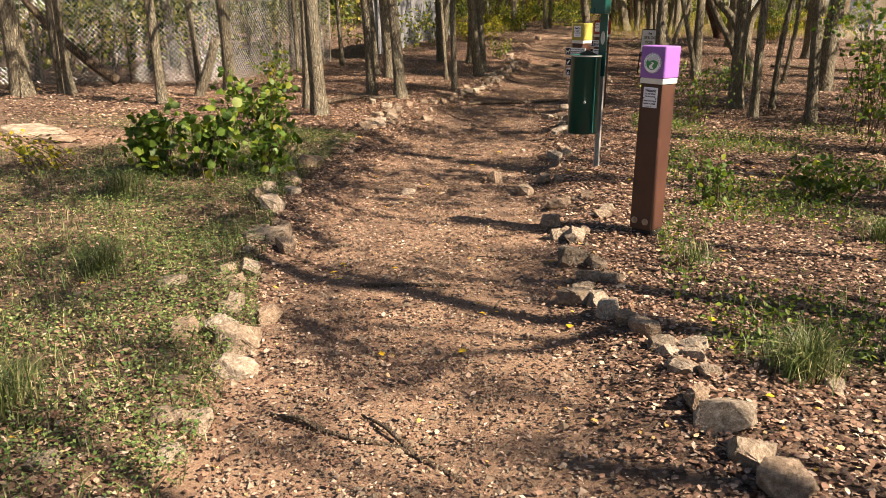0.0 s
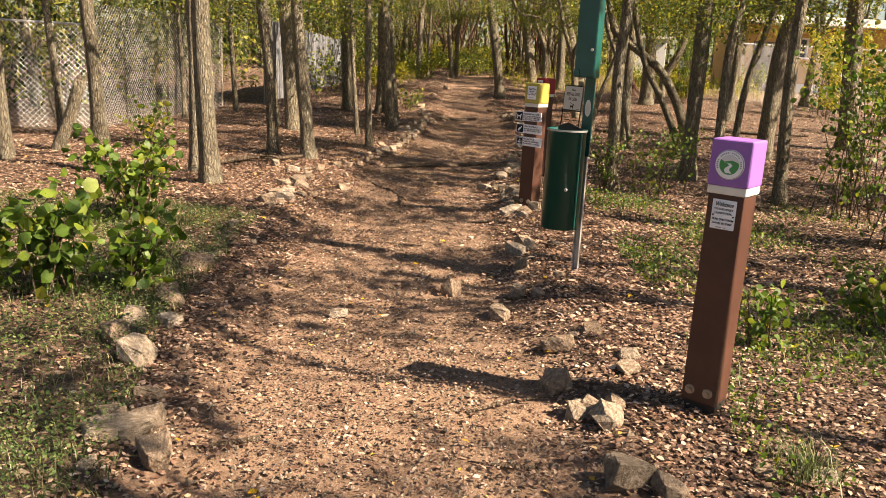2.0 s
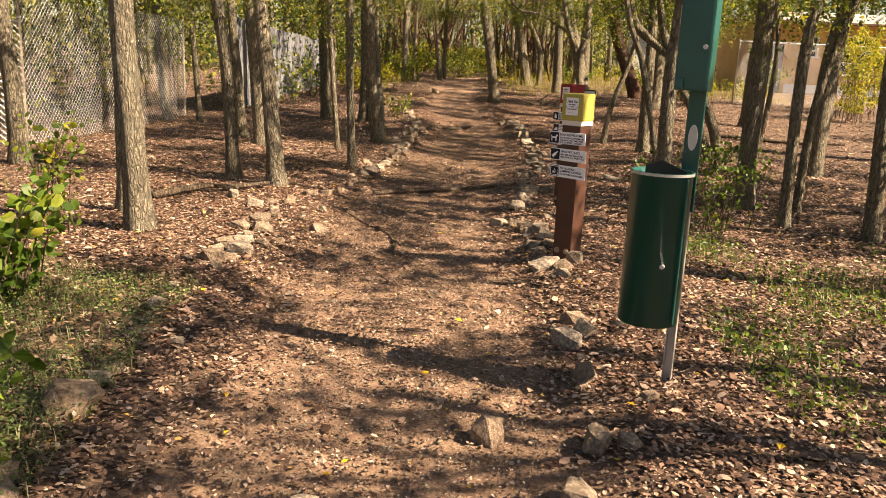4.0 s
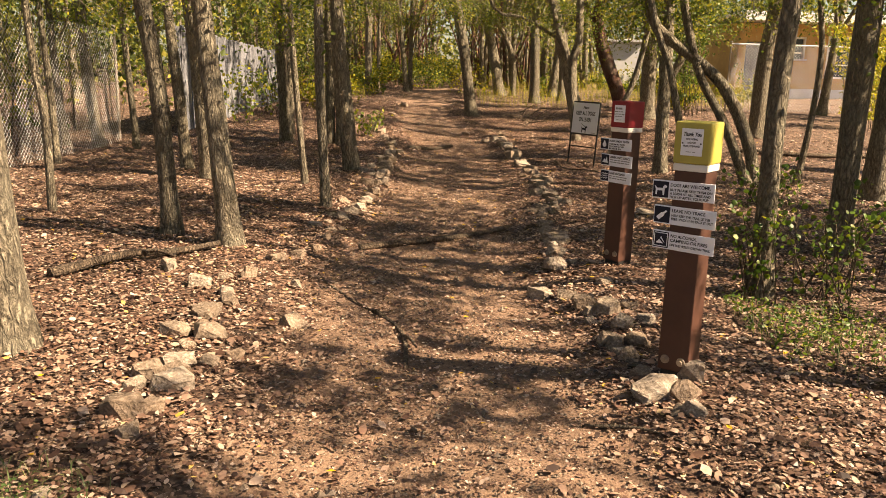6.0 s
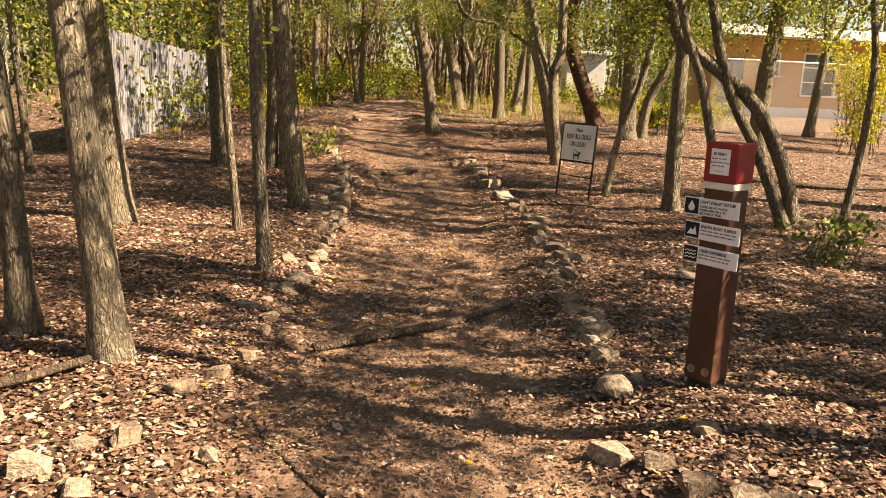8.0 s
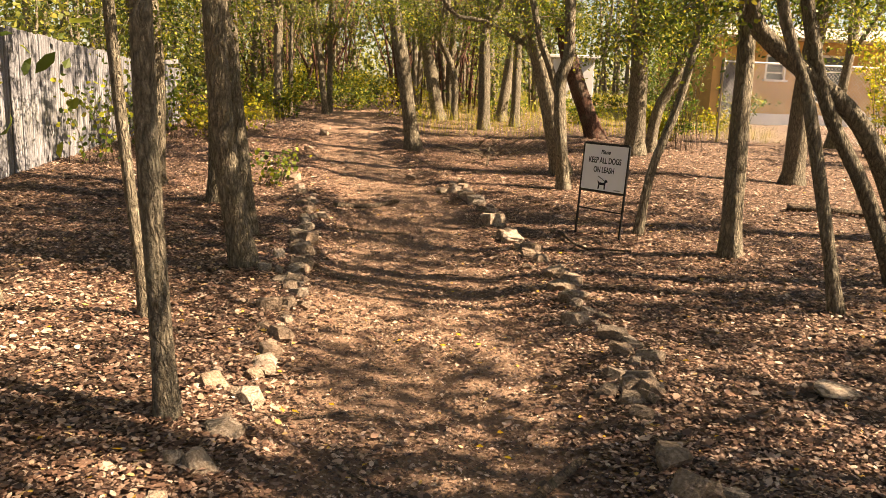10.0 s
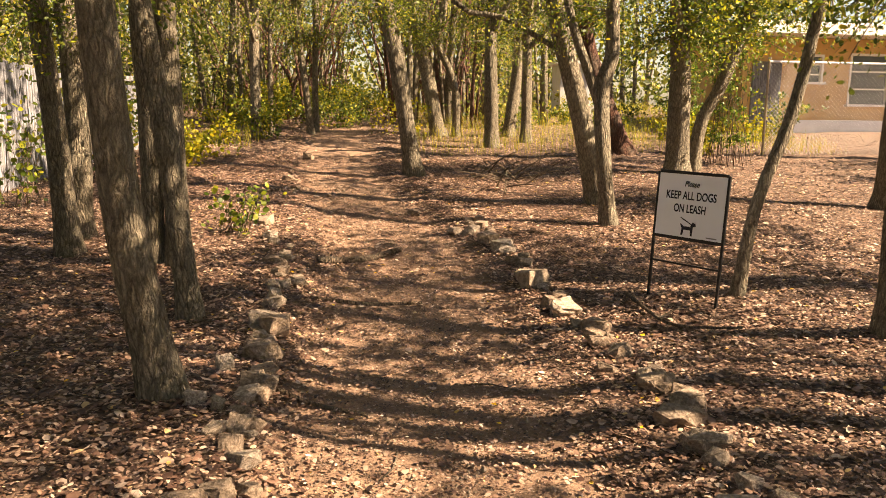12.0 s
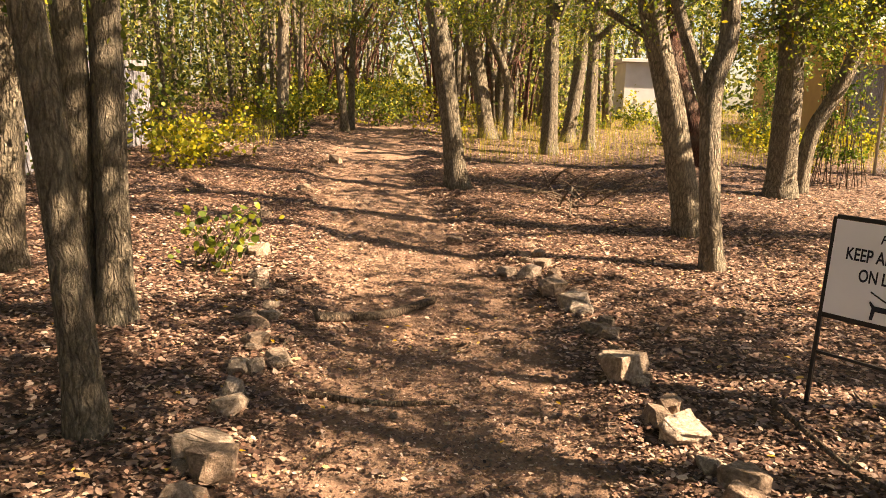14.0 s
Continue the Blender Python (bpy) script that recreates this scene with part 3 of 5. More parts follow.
# ---- trail markers, litter bin, leash sign ----
def icon(kind, parent, x, z, s, y):
    """A dark square with a white picture."""
    part("icon_square", box(x, y, z, s, 0.0016, s), M_INK, parent, "dark pictogram square")
    yy = y - 0.0008
    if kind == "drop":
        pts = [(x, z + s * 0.36)] + [(x + s * 0.24 * math.sin(a), z - s * 0.1 - s * 0.24 * math.cos(a)) for a in np.linspace(2.1, -2.1, 13)]
        part("pictogram", outline(pts, yy, 0.001), M_PLATE, parent)
    elif kind == "waves":
        for k in range(3):
            up = [(x + s * 0.4 * t, z + s * (0.2 - 0.22 * k) + s * 0.05 * math.sin(9 * t) + s * 0.035) for t in np.linspace(-1, 1, 15)]
            part("pictogram", outline(up + [(a, b - s * 0.07) for a, b in up[::-1]], yy, 0.001), M_PLATE, parent)
    elif kind == "bottle":
        c, d = math.cos(0.75), math.sin(0.75)
        shape = [(-0.38, -0.13), (0.05, -0.13), (0.15, -0.06), (0.38, -0.06), (0.38, 0.06), (0.15, 0.06), (0.05, 0.13), (-0.38, 0.13)]
        part("pictogram", outline([(x + s * (a * c - b * d), z + s * (a * d + b * c)) for a, b in shape], yy, 0.001), M_PLATE, parent)
    elif kind == "dog":
        shape = [(-0.34, -0.34), (-0.24, -0.34), (-0.22, -0.08), (0.12, -0.08), (0.14, -0.34), (0.24, -0.34), (0.26, 0.08), (0.4, 0.14), (0.38, 0.24), (0.26, 0.3), (0.16, 0.2), (0.12, 0.08), (-0.24, 0.08), (-0.36, 0.22), (-0.4, 0.18), (-0.32, 0.0)]
        part("pictogram", outline([(x + s * a, z + s * b) for a, b in shape], yy, 0.001), M_PLATE, parent)
    elif kind == "banned":
        for a, b, c, d in ((-0.42, 0, 0.05, 0.84), (0.42, 0, 0.05, 0.84), (0, 0.42, 0.84, 0.05), (0, -0.42, 0.84, 0.05)):
            part("pictogram", box(x + s * a, yy, z + s * b, s * c, 0.001, s * d), M_PLATE, parent)
        part("pictogram", outline([(x - s * 0.3, z - s * 0.25), (x + s * 0.02, z + s * 0.2), (x + s * 0.3, z - s * 0.25)], yy, 0.001), M_PLATE, parent)
        part("pictogram", outline([(x - s * 0.42, z + s * 0.36), (x - s * 0.36, z + s * 0.42), (x + s * 0.42, z - s * 0.36), (x + s * 0.36, z - s * 0.42)], yy - 0.001, 0.001), M_INK, parent)
    else:
        part("pictogram", outline([(x - s * 0.36, z - s * 0.3), (x - s * 0.1, z + s * 0.1), (x + s * 0.05, z - s * 0.05), (x + s * 0.2, z + s * 0.28), (x + s * 0.36, z - s * 0.3)], yy, 0.001), M_PLATE, parent)


def marker(x, y, turn, lean, cap_mat, label, plate_z, plate_words, signs, seal=False, tall=1.03):
    rng = random.Random(int(x * 100))
    zg = ground_z(x, y)
    root = thing("trail_marker", pose(x, y, zg, 0, lean, turn), label, "post", "trail marker posts")
    w, cap = 0.153, 0.195
    part("post", box(0, 0, 0.045 + (tall - 0.045) / 2, w, w, tall - 0.045, 0.007, 2), M_POST, root, "dark brown stained timber post")
    part("base_shoe", box(0.004, 0.004, 0.0, w * 0.9, w * 0.9, 0.12, 0.004), M_SHOE, root, "black base shoe")
    part("band", box(0, 0, tall + 0.016, w + 0.012, w + 0.012, 0.034, 0.003), M_BAND, root, "white band")
    c = part("cap", box(0, 0, tall + 0.033 + cap / 2, w + 0.02, w + 0.02, cap, 0.011, 3), cap_mat, root, "painted wooden cap")
    for sx in (-0.04, 0.04):
        bolt = part("bolt", disc(sx, -w / 2 - 0.004, 0.10, 0.022, 0.008, 20), M_BOLT, root, "dull washer and bolt")
        part("bolt_head", disc(sx, -w / 2 - 0.013, 0.10, 0.012, 0.012, 6), M_BOLT, bolt)
    front = -w / 2 - 0.010
    if seal:
        z = tall + 0.125
        part("seal", disc(0, front - 0.002, z, 0.062, 0.004, 40), M_PLATE, c, "round white and green seal")
        part("seal_ring", disc(0, front - 0.0045, z, 0.0605, 0.001, 40), M_GREYINK, c)
        part("seal_field", disc(0, front - 0.0055, z, 0.058, 0.001, 40), M_PLATE, c)
        part("seal_picture", disc(0, front - 0.0065, z, 0.041, 0.001, 36), M_LOGO, c, "green hill print")
        part("seal_sky", outline([(0.041 * math.cos(a), z + 0.041 * math.sin(a)) for a in np.linspace(0.25, 2.6, 14)] + [(-0.02, z + 0.012), (0.012, z + 0.02)], front - 0.007, 0.001), M_SHED, c, "pale sky print")
        spine = [(-0.018, 0.008, 0.004), (0.0, 0.006, 0.006), (0.008, -0.002, 0.007), (-0.004, -0.012, 0.009), (-0.008, -0.022, 0.011), (0.002, -0.034, 0.013)]
        hill = outline([(x + q, z + h) for x, h, q in spine] + [(x - q, z + h) for x, h, q in spine[::-1]], front - 0.007, 0.001)
        part("seal_path", hill, M_PLATE, c, "white winding path print")
        for k in range(22):
            a = math.radians(200 - 10 * k)
            if k % 6 != 5:
                b = part("seal_text_bar", box(0, 0, 0, 0.0045, 0.001, 0.006), M_GREYINK, c)
                b.matrix_basis = Matrix.Translation((0.0495 * math.cos(a), front - 0.007, z + 0.0495 * math.sin(a))) @ pose(0, 0, 0, 0, 90 - math.degrees(a), 0)
    pw, ph = 0.102, 0.125
    py = front - 0.003 if plate_z > tall else -w / 2 - 0.003
    p = part("label_plate", box(0, py, plate_z, pw, 0.005, ph, 0.002), M_PLATE, root, "small white label plate")
    for sx in (-1, 1):
        part("screw", disc(sx * pw * 0.42, py - 0.004, plate_z - 0.005, 0.004, 0.003, 10), M_BLACK, p)
    for k, (words, size, width, dz) in enumerate(plate_words):
        if words:
            lettering(words, size, 0, py - 0.0035, plate_z + dz, M_INK, p, True, 0.25 if k == 0 else 0, width)
        else:
            bars(p, -width / 2, width / 2, plate_z + dz, 1, 0.01, size, py - 0.003, M_GREYINK, rng)
    for k, (kind, lines) in enumerate(signs):
        z = tall - 0.095 - k * 0.122
        s = part("sign_plate", box(-0.014, -w / 2 - 0.004, z, 0.30, 0.006, 0.088, 0.0015), M_PLATE, root, "white rule sign with dark pictogram")
        s.matrix_basis = pose(0, 0, 0, 0, (-0.6, 0.5, 0.9)[k], 0)
        yy = -w / 2 - 0.0078
        icon(kind, s, -0.122, z, 0.076, yy)
        top = z + 0.025
        for words, width, size in lines:
            lettering(words, size, -0.076, yy, top - 0.008, M_INK, s, False, 0, width)
            top -= size * 1.02
        while top > z - 0.027:
            bars(s, -0.076, 0.125, top, 1, 0.01, 0.007, yy, M_GREYINK, rng)
            top -= 0.0165
    return root


marker(2.43, 4.05, -30, PP_LEAN, M_PURPLE, "dark brown wooden trail post with purple cap and round seal", 0.895,
       [("Welcome", 0.026, 0.075, 0.035), ("TO THE VIOLET", 0.012, 0.08, 0.018), ("CROWN TRAIL", 0.012, 0.075, 0.002), ("TRAIL OPEN FROM", 0.012, 0.092, -0.025), ("DAWN TO DUSK", 0.012, 0.085, -0.042), ("", 0.003, 0.05, -0.055)], [], True, 0.98)
marker(1.36, 8.60, -32, YP_LEAN, M_YELLOWCAP, "dark brown wooden trail post with mustard cap and three white signs", 1.165,
       [("Thank You", 0.026, 0.085, 0.028), ("FOR BEING", 0.012, 0.055, 0.010), ("A GOOD", 0.012, 0.042, -0.006), ("TRAIL STEWARD", 0.012, 0.082, -0.022), ("", 0.003, 0.05, -0.045)],
       [("dog", [("DOGS ARE WELCOME,", 0.19, 0.021), ("BUT PLEASE KEEP THEM ON", 0.20, 0.0165), ("A LEASH AT ALL TIMES AND", 0.195, 0.0165), ("PICK UP AFTER YOUR PUP", 0.185, 0.0165)]),
        ("bottle", [("LEAVE NO TRACE", 0.16, 0.021), ("HELP KEEP THE TRAIL LITTER", 0.185, 0.0165), ("FREE - PACK IT IN, PACK IT OUT", 0.20, 0.0165)]),
        ("banned", [("NO ALCOHOL,", 0.13, 0.021), ("CAMPING OR FIRES", 0.18, 0.021), ("ON THE VIOLET CROWN TRAIL", 0.195, 0.0165)])])
marker(1.345, 10.94, -48, RP_LEAN, M_RED, "dark brown wooden trail post with red cap and three white signs", 1.165,
       [("", 0.014, 0.075, 0.038), ("", 0.006, 0.09, 0.015), ("", 0.006, 0.07, -0.003), ("", 0.006, 0.08, -0.02), ("", 0.003, 0.05, -0.045)],
       [("drop", [("DON'T FORGET WATER!", 0.19, 0.021), ("THERE ARE NO WATER", 0.15, 0.0165), ("FOUNTAINS ON THIS", 0.14, 0.0165), ("SECTION OF TRAIL", 0.12, 0.0165)]),
        ("rocks", [("UNEVEN, ROCKY SURFACE", 0.19, 0.021)]), ("waves", [("CREEK CROSSINGS", 0.15, 0.021)])])


def waste_station(x, y, turn):
    zg = ground_z(x, y)
    root = thing("dog_waste_station", pose(x, y, zg, 0, 0, turn), "dark green dog waste bin and bag dispenser on a steel pole", "litter bin")
    bm = bmesh.new()
    for a, b, sx, sy in ((0, 0.004, 0.046, 0.004), (-0.021, -0.01, 0.004, 0.026), (0.021, -0.01, 0.004, 0.026)):
        bmesh.ops.create_cube(bm, size=1, matrix=Matrix.Translation((a, b, 1.0)) @ Matrix.Diagonal((sx, sy, 2.2, 1)))
    part("pole", bm, M_STEEL, root, "thin worn steel channel pole")
    part("back_plate", box(0.0, -0.028, 1.17, 0.076, 0.012, 0.62, 0.003), M_GREEN, root, "green steel back plate")
    bx, by, r, z0, z1 = -0.085, -0.168, 0.136, 0.35, 1.04
    bm = bmesh.new()
    n = 44
    rings = []
    for rr, zz in ((r, z0), (r, z1), (r + 0.004, z1), (r + 0.004, z1 + 0.014), (r - 0.006, z1 + 0.014), (r - 0.006, z0 + 0.02)):
        rings.append([bm.verts.new((bx + rr * math.cos(2 * math.pi * k / n), by + rr * math.sin(2 * math.pi * k / n), zz)) for k in range(n)])
    for a, b in zip(rings, rings[1:]):
        for k in range(n):
            bm.faces.new((a[k], a[(k + 1) % n], b[(k + 1) % n], b[k]))
    bm.faces.new(rings[0][::-1])
    bm.faces.new(rings[-1])
    bmesh.ops.recalc_face_normals(bm, faces=bm.faces)
    for f in bm.faces:
        f.smooth = len(f.verts) == 4
    b = part("bin", bm, M_GREEN, root, "dark green round steel bin, open at the top")
    bm = bmesh.new()
    bmesh.ops.create_cone(bm, cap_ends=False, segments=44, radius1=r + 0.006, radius2=r + 0.006, depth=0.012, matrix=Matrix.Translation((bx, by, z1 + 0.007)))
    bmesh.ops.solidify(bm, geom=bm.faces[:], thickness=0.01)
    part("rim", bm, M_STEEL, b, "pale worn metal rim")
    liner = outline([(-0.095, z1 - 0.06), (-0.095, z1 + 0.025), (-0.02, z1 + 0.055), (0.095, z1 + 0.012), (0.095, z1 - 0.06)], 0, 0.006)
    ob = part("bag_liner", liner, M_SHOE, b, "black bag liner")
    ob.matrix_basis = Matrix.Translation((bx, by + 0.06, 0))
    part("seam", box(bx + r * math.cos(-0.35), by + r * math.sin(-0.35), (z0 + z1) / 2, 0.012, 0.012, z1 - z0 - 0.02, 0.003), M_GREEN, b)
    part("lock", disc(bx + 0.073, by - 0.117, 0.64, 0.011, 0.012, 12), M_STEEL, b, "round steel lock")
    d = part("bag_dispenser", box(-0.012, -0.085, 1.75, 0.15, 0.11, 0.68, 0.012, 2), M_GREEN, root, "dark green bag dispenser box")
    part("lip", box(-0.062, -0.145, 1.44, 0.04, 0.02, 0.05, 0.008, 2), M_GREEN, d)
    part("lock", disc(0.035, -0.143, 1.60, 0.011, 0.008, 12), M_STEEL, d, "round steel lock")
    oval = part("decal", disc(0, -0.036, 1.20, 0.022, 0.003, 24), M_STEEL, root, "oval grey decal")
    oval.matrix_basis = Matrix.Translation((0, 0, 1.2)) @ Matrix.Diagonal((1, 1, 2.7, 1)) @ Matrix.Translation((0, 0, -1.2))
    return root


waste_station(1.845, 6.42, -22)


def leash_sign(x, y, turn):
    root = thing("leash_sign", pose(x, y, ground_z(x, y), DS_TILT, 0, turn), "white leash sign in a black metal stake frame", "sign")
    w, h, z0 = DS_W, 0.51, 0.49
    for sx in (-1, 1):
        part("leg", box(sx * (w / 2 - 0.004), 0, (z0 + h) / 2 - 0.06, 0.020, 0.020, z0 + h + 0.12, 0.002), M_BLACK, root, "black square-tube leg")
    for z, t in ((z0 + h, 0.024), (z0, 0.026), (0.29, 0.015)):
        part("rail", box(0, 0.0, z, w - 0.026, 0.019, t, 0.002), M_BLACK, root, "black metal rail")
    p = part("panel", box(0, -0.006, z0 + h / 2, w - 0.03, 0.008, h - 0.026), M_PLATE, root, "white printed panel")
    y0 = -0.0115
    k = w / 0.62
    lettering("Please", 0.062, 0, y0, z0 + h - 0.105, M_INK, p, True, 0.3, 0.13 * k)
    lettering("KEEP ALL DOGS", 0.088, 0, y0, z0 + h - 0.205, M_INK, p, True, 0, 0.44 * k)
    lettering("ON LEASH", 0.088, 0, y0, z0 + h - 0.305, M_INK, p, True, 0, 0.28 * k)
    s, zc = 0.115, z0 + 0.085
    shape = [(-0.5, -0.5), (-0.36, -0.5), (-0.3, -0.12), (0.2, -0.12), (0.24, -0.5), (0.38, -0.5), (0.4, 0.12), (0.62, 0.2), (0.58, 0.34), (0.36, 0.44), (0.24, 0.26), (0.2, 0.12), (-0.36, 0.12), (-0.56, 0.3), (-0.6, 0.22), (-0.46, 0.0)]
    part("dog_pictogram", outline([(s * a, zc + s * b) for a, b in shape], y0, 0.001), M_INK, p, "black dog pictogram")
    part("leash_line", outline([(s * 0.3, zc + s * 0.3), (-s * 0.6, zc + s * 0.72), (-s * 0.62, zc + s * 0.66), (s * 0.27, zc + s * 0.24)], y0, 0.001), M_INK, p)
    part("small_print", box(w * 0.34, y0, z0 + 0.032, 0.09, 0.001, 0.009), M_GREYINK, p)
    return root


leash_sign(DS_X, DS_Y, DS_TURN)


# ---- fences ----
def wire_mesh(name, length, tall, pitch, r, mat):
    """Chain link as two crossing sets of wires in the x-z plane."""
    V, F = [], []
    for s in (1, -1):
        for u in np.arange(-tall, length, pitch):
            a, b = max(u, 0), min(u + tall, length)
            if b - a < 0.02:
                continue
            za, zb = a - u, b - u
            if s < 0:
                za, zb = tall - za, tall - zb
            i = len(V)
            for px, pz in ((a, za), (b, zb)):
                V += [(px, s * r, pz + r), (px, s * r - r, pz - r), (px, s * r + r, pz - r)]
            F += [(i, i + 1, i + 4, i + 3), (i + 1, i + 2, i + 5, i + 4), (i + 2, i, i + 3, i + 5)]
    me = bpy.data.meshes.new(name)
    me.from_pydata(V, [], F)
    me.materials.append(mat)
    return me


def chain_fence(x0, y0, x1, y1, tall, gap, label, wire, railed=True):
    a, b = Vector((x0, y0, 0)), Vector((x1, y1, 0))
    length = (b - a).length
    turn = math.degrees(math.atan2(y1 - y0, x1 - x0))
    zg = ground_z((x0 + x1) / 2, (y0 + y1) / 2)
    root = thing("chain_link_fence", pose(x0, y0, zg, 0, 0, turn), label, "fence", "chain link fences")
    ob = new("wire_mesh", wire_mesh("wire_mesh", length, tall, 0.085, wire, M_STEEL))
    ob.parent = root
    tagged(ob, "galvanised chain link wire", kind="stuff")
    n = int(length / gap)
    for k in range(n + 1):
        post = part("post", disc(k * length / n, 0.035, tall / 2 - 0.05, 0.024, tall + 0.2, 12, "z"), M_BOLT, root, "dull galvanised steel post")
        part("post_cap", disc(k * length / n, 0.035, tall + 0.06, 0.032, 0.03, 12, "z"), M_STEEL, post)
    if not railed:
        return
    rail = disc(0, 0, 0, 0.021, length, 10, "z")
    ob = part("top_rail", rail, M_STEEL, root, "galvanised steel top rail")
    ob.matrix_basis = pose(length / 2, 0.03, tall, 0, 90, 0)


chain_fence(-11.5, 9.3, -5.9, 12.7, 1.62, 2.2, "galvanised chain link fence with top rail among trees", 0.0026)
chain_fence(-5.9, 12.75, -6.35, 18.5, 1.95, 2.9, "tall galvanised chain link fence beside the wood", 0.0026, False)
chain_fence(6.2, 27.4, 13.8, 28.4, 1.75, 2.6, "chain link fence in front of the tan house", 0.0020)

screen = thing("board_fence", pose(-5.8, 20.7, 0), "weathered grey-blue upright board fence behind the trees", "fence")
rb = random.Random(4)
board = box(0, 0, 0, 0.022, 0.142, 1.0, 0.004)
bme = bpy.data.meshes.new("board")
board.to_mesh(bme)
board.free()
bme.materials.append(M_BOARD)
for k in range(56):
    y = 19.7 + 0.147 * k
    z0 = ground_z(-5.8, y) - 0.02
    tall = 2.1 - 0.05 * (y - 21) - z0 + rb.uniform(-0.02, 0.02)
    ob = new("board", bme)
    ob.parent = screen
    ob.matrix_basis = pose(rb.uniform(-0.012, 0.012), y - 20.7, z0 + tall / 2, rb.uniform(-0.4, 0.4)) @ Matrix.Diagonal((1, 1, tall, 1))
for z in (0.45, 1.35):
    ob = part("fence_rail", box(-0.035, 3.1, 0, 0.04, 8.1, 0.09, 0.004), M_BOARD, screen)
    ob.matrix_basis = Matrix.Translation((0, 0, z + 0.45)) @ pose(0, 0, -0.2, 2.7, 0, 0)

# ---- house beyond the fence ----
house = thing("house", pose(7.7, 32.5, 0.72, 0, 0, 9), "tan stucco house with pale low roof seen through trees", "house")
W, T = 13.0, 2.55
WINDOWS = ((1.6, 2.25, 1.4, 2.15), (3.0, 4.2, 0.85, 2.2), (6.4, 8.2, 0.85, 2.2))
edges = [0.0] + [e for x0, x1, z0, z1 in WINDOWS for e in (x0, x1)] + [W]
for x0, x1 in zip(edges[::2], edges[1::2]):
    part("wall", box((x0 + x1) / 2, 0.1, T / 2 - 0.2, x1 - x0, 0.2, T + 0.4), M_TAN, house, "tan stucco wall")
for x0, x1, z0, z1 in WINDOWS:
    part("wall", box((x0 + x1) / 2, 0.1, (z0 - 0.4) / 2, x1 - x0, 0.2, z0 + 0.4), M_TAN, house)
    part("wall", box((x0 + x1) / 2, 0.1, (z1 + T) / 2, x1 - x0, 0.2, T - z1), M_TAN, house)
    win = part("window_frame", box((x0 + x1) / 2, 0.04, z1 - 0.03, x1 - x0, 0.1, 0.06), M_BAND, house, "white window frame")
    part("window_sill", box((x0 + x1) / 2, -0.02, z0 + 0.03, x1 - x0 + 0.1, 0.14, 0.06, 0.004), M_BAND, win)
    for x in (x0 + 0.03, x1 - 0.03):
        part("jamb", box(x, 0.04, (z0 + z1) / 2, 0.06, 0.1, z1 - z0 - 0.12), M_BAND, win)
    for f in (0.33, 0.66):
        part("glazing_bar", box((x0 + x1) / 2, 0.045, z0 + (z1 - z0) * f, x1 - x0 - 0.12, 0.05, 0.035), M_BAND, win)
    part("pane", box((x0 + x1) / 2, 0.085, (z0 + z1) / 2, x1 - x0 - 0.1, 0.012, z1 - z0 - 0.1), M_GLASS, win, "dark reflecting glass")
for x in (0.1, W - 0.1):
    part("wall", box(x, 1.85, T / 2 - 0.2, 0.2, 3.3, T + 0.4), M_TAN, house)
part("wall", box(W / 2, 3.6, T / 2 - 0.2, W, 0.2, T + 0.4), M_TAN, house)
part("skirting", box(W / 2 + 0.6, -0.035, 0.12, W - 1.2, 0.06, 0.75, 0.004), M_SHED, house, "white painted base course")
roof = part("roof", box(W / 2, 1.55, T + 0.22, W + 0.6, 5.1, 0.10, 0.01), M_ROOF, house, "pale low-pitched roof")
part("fascia", box(W / 2, -1.03, T + 0.15, W + 0.62, 0.04, 0.28, 0.004), M_ROOF, roof, "white fascia board")
part("soffit", box(W / 2, -0.5, T + 0.03, W + 0.5, 1.0, 0.03), M_ROOF, roof)
door = part("door", box(0.65, -0.02, 0.92, 0.8, 0.05, 2.05, 0.006), M_BOARD, house, "grey weathered door")
part("handle", disc(0.95, -0.06, 0.95, 0.03, 0.05, 12), M_STEEL, door)
shed = thing("shed", pose(4.6, 38.0, 0.95), "small white sided shed in the distance", "shed")
part("wall", box(0, 0, 0.85, 1.4, 1.6, 1.9, 0.01), M_SHED, shed)
part("roof", box(0, 0, 1.85, 1.7, 1.9, 0.1, 0.01), M_ROOF, shed)

# ---- stones along the trail ----
ROCKS = []
for k in range(14):
    bm = bmesh.new()
    rr = random.Random(90 + k)
    for _ in range(24):
        p = Vector((rr.gauss(0, 1), rr.gauss(0, 1), rr.gauss(0, 1))).normalized()
        bm.verts.new((max(-0.45, min(0.42, p.x * 0.52)), max(-0.44, min(0.46, p.y * 0.52)), max(-0.3, min(0.3, p.z * 0.5))))
    hull = bmesh.ops.convex_hull(bm, input=bm.verts[:])
    bmesh.ops.delete(bm, geom=list({e for e in hull["geom_interior"] + hull["geom_unused"] if isinstance(e, bmesh.types.BMVert)}), context="VERTS")
    bmesh.ops.dissolve_limit(bm, angle_limit=radians(16), verts=bm.verts[:], edges=bm.edges[:])
    bmesh.ops.bevel(bm, geom=bm.edges[:], offset=0.075, segments=3, affect="EDGES", profile=0.6, clamp_overlap=True)
    bmesh.ops.triangulate(bm, faces=bm.faces[:])
    for v in bm.verts:
        v.co *= 1 + 0.26 * noise.noise(v.co * 3.5 + Vector((k * 9, 0, 0))) + 0.10 * noise.noise(v.co * 11 + Vector((k * 5, 3, 0)))
    me = bpy.data.meshes.new("edging_stone")
    bm.to_mesh(me)
    bm.free()
    me.materials.append(M_STONE)
    ROCKS.append(me)
rk = random.Random(21)
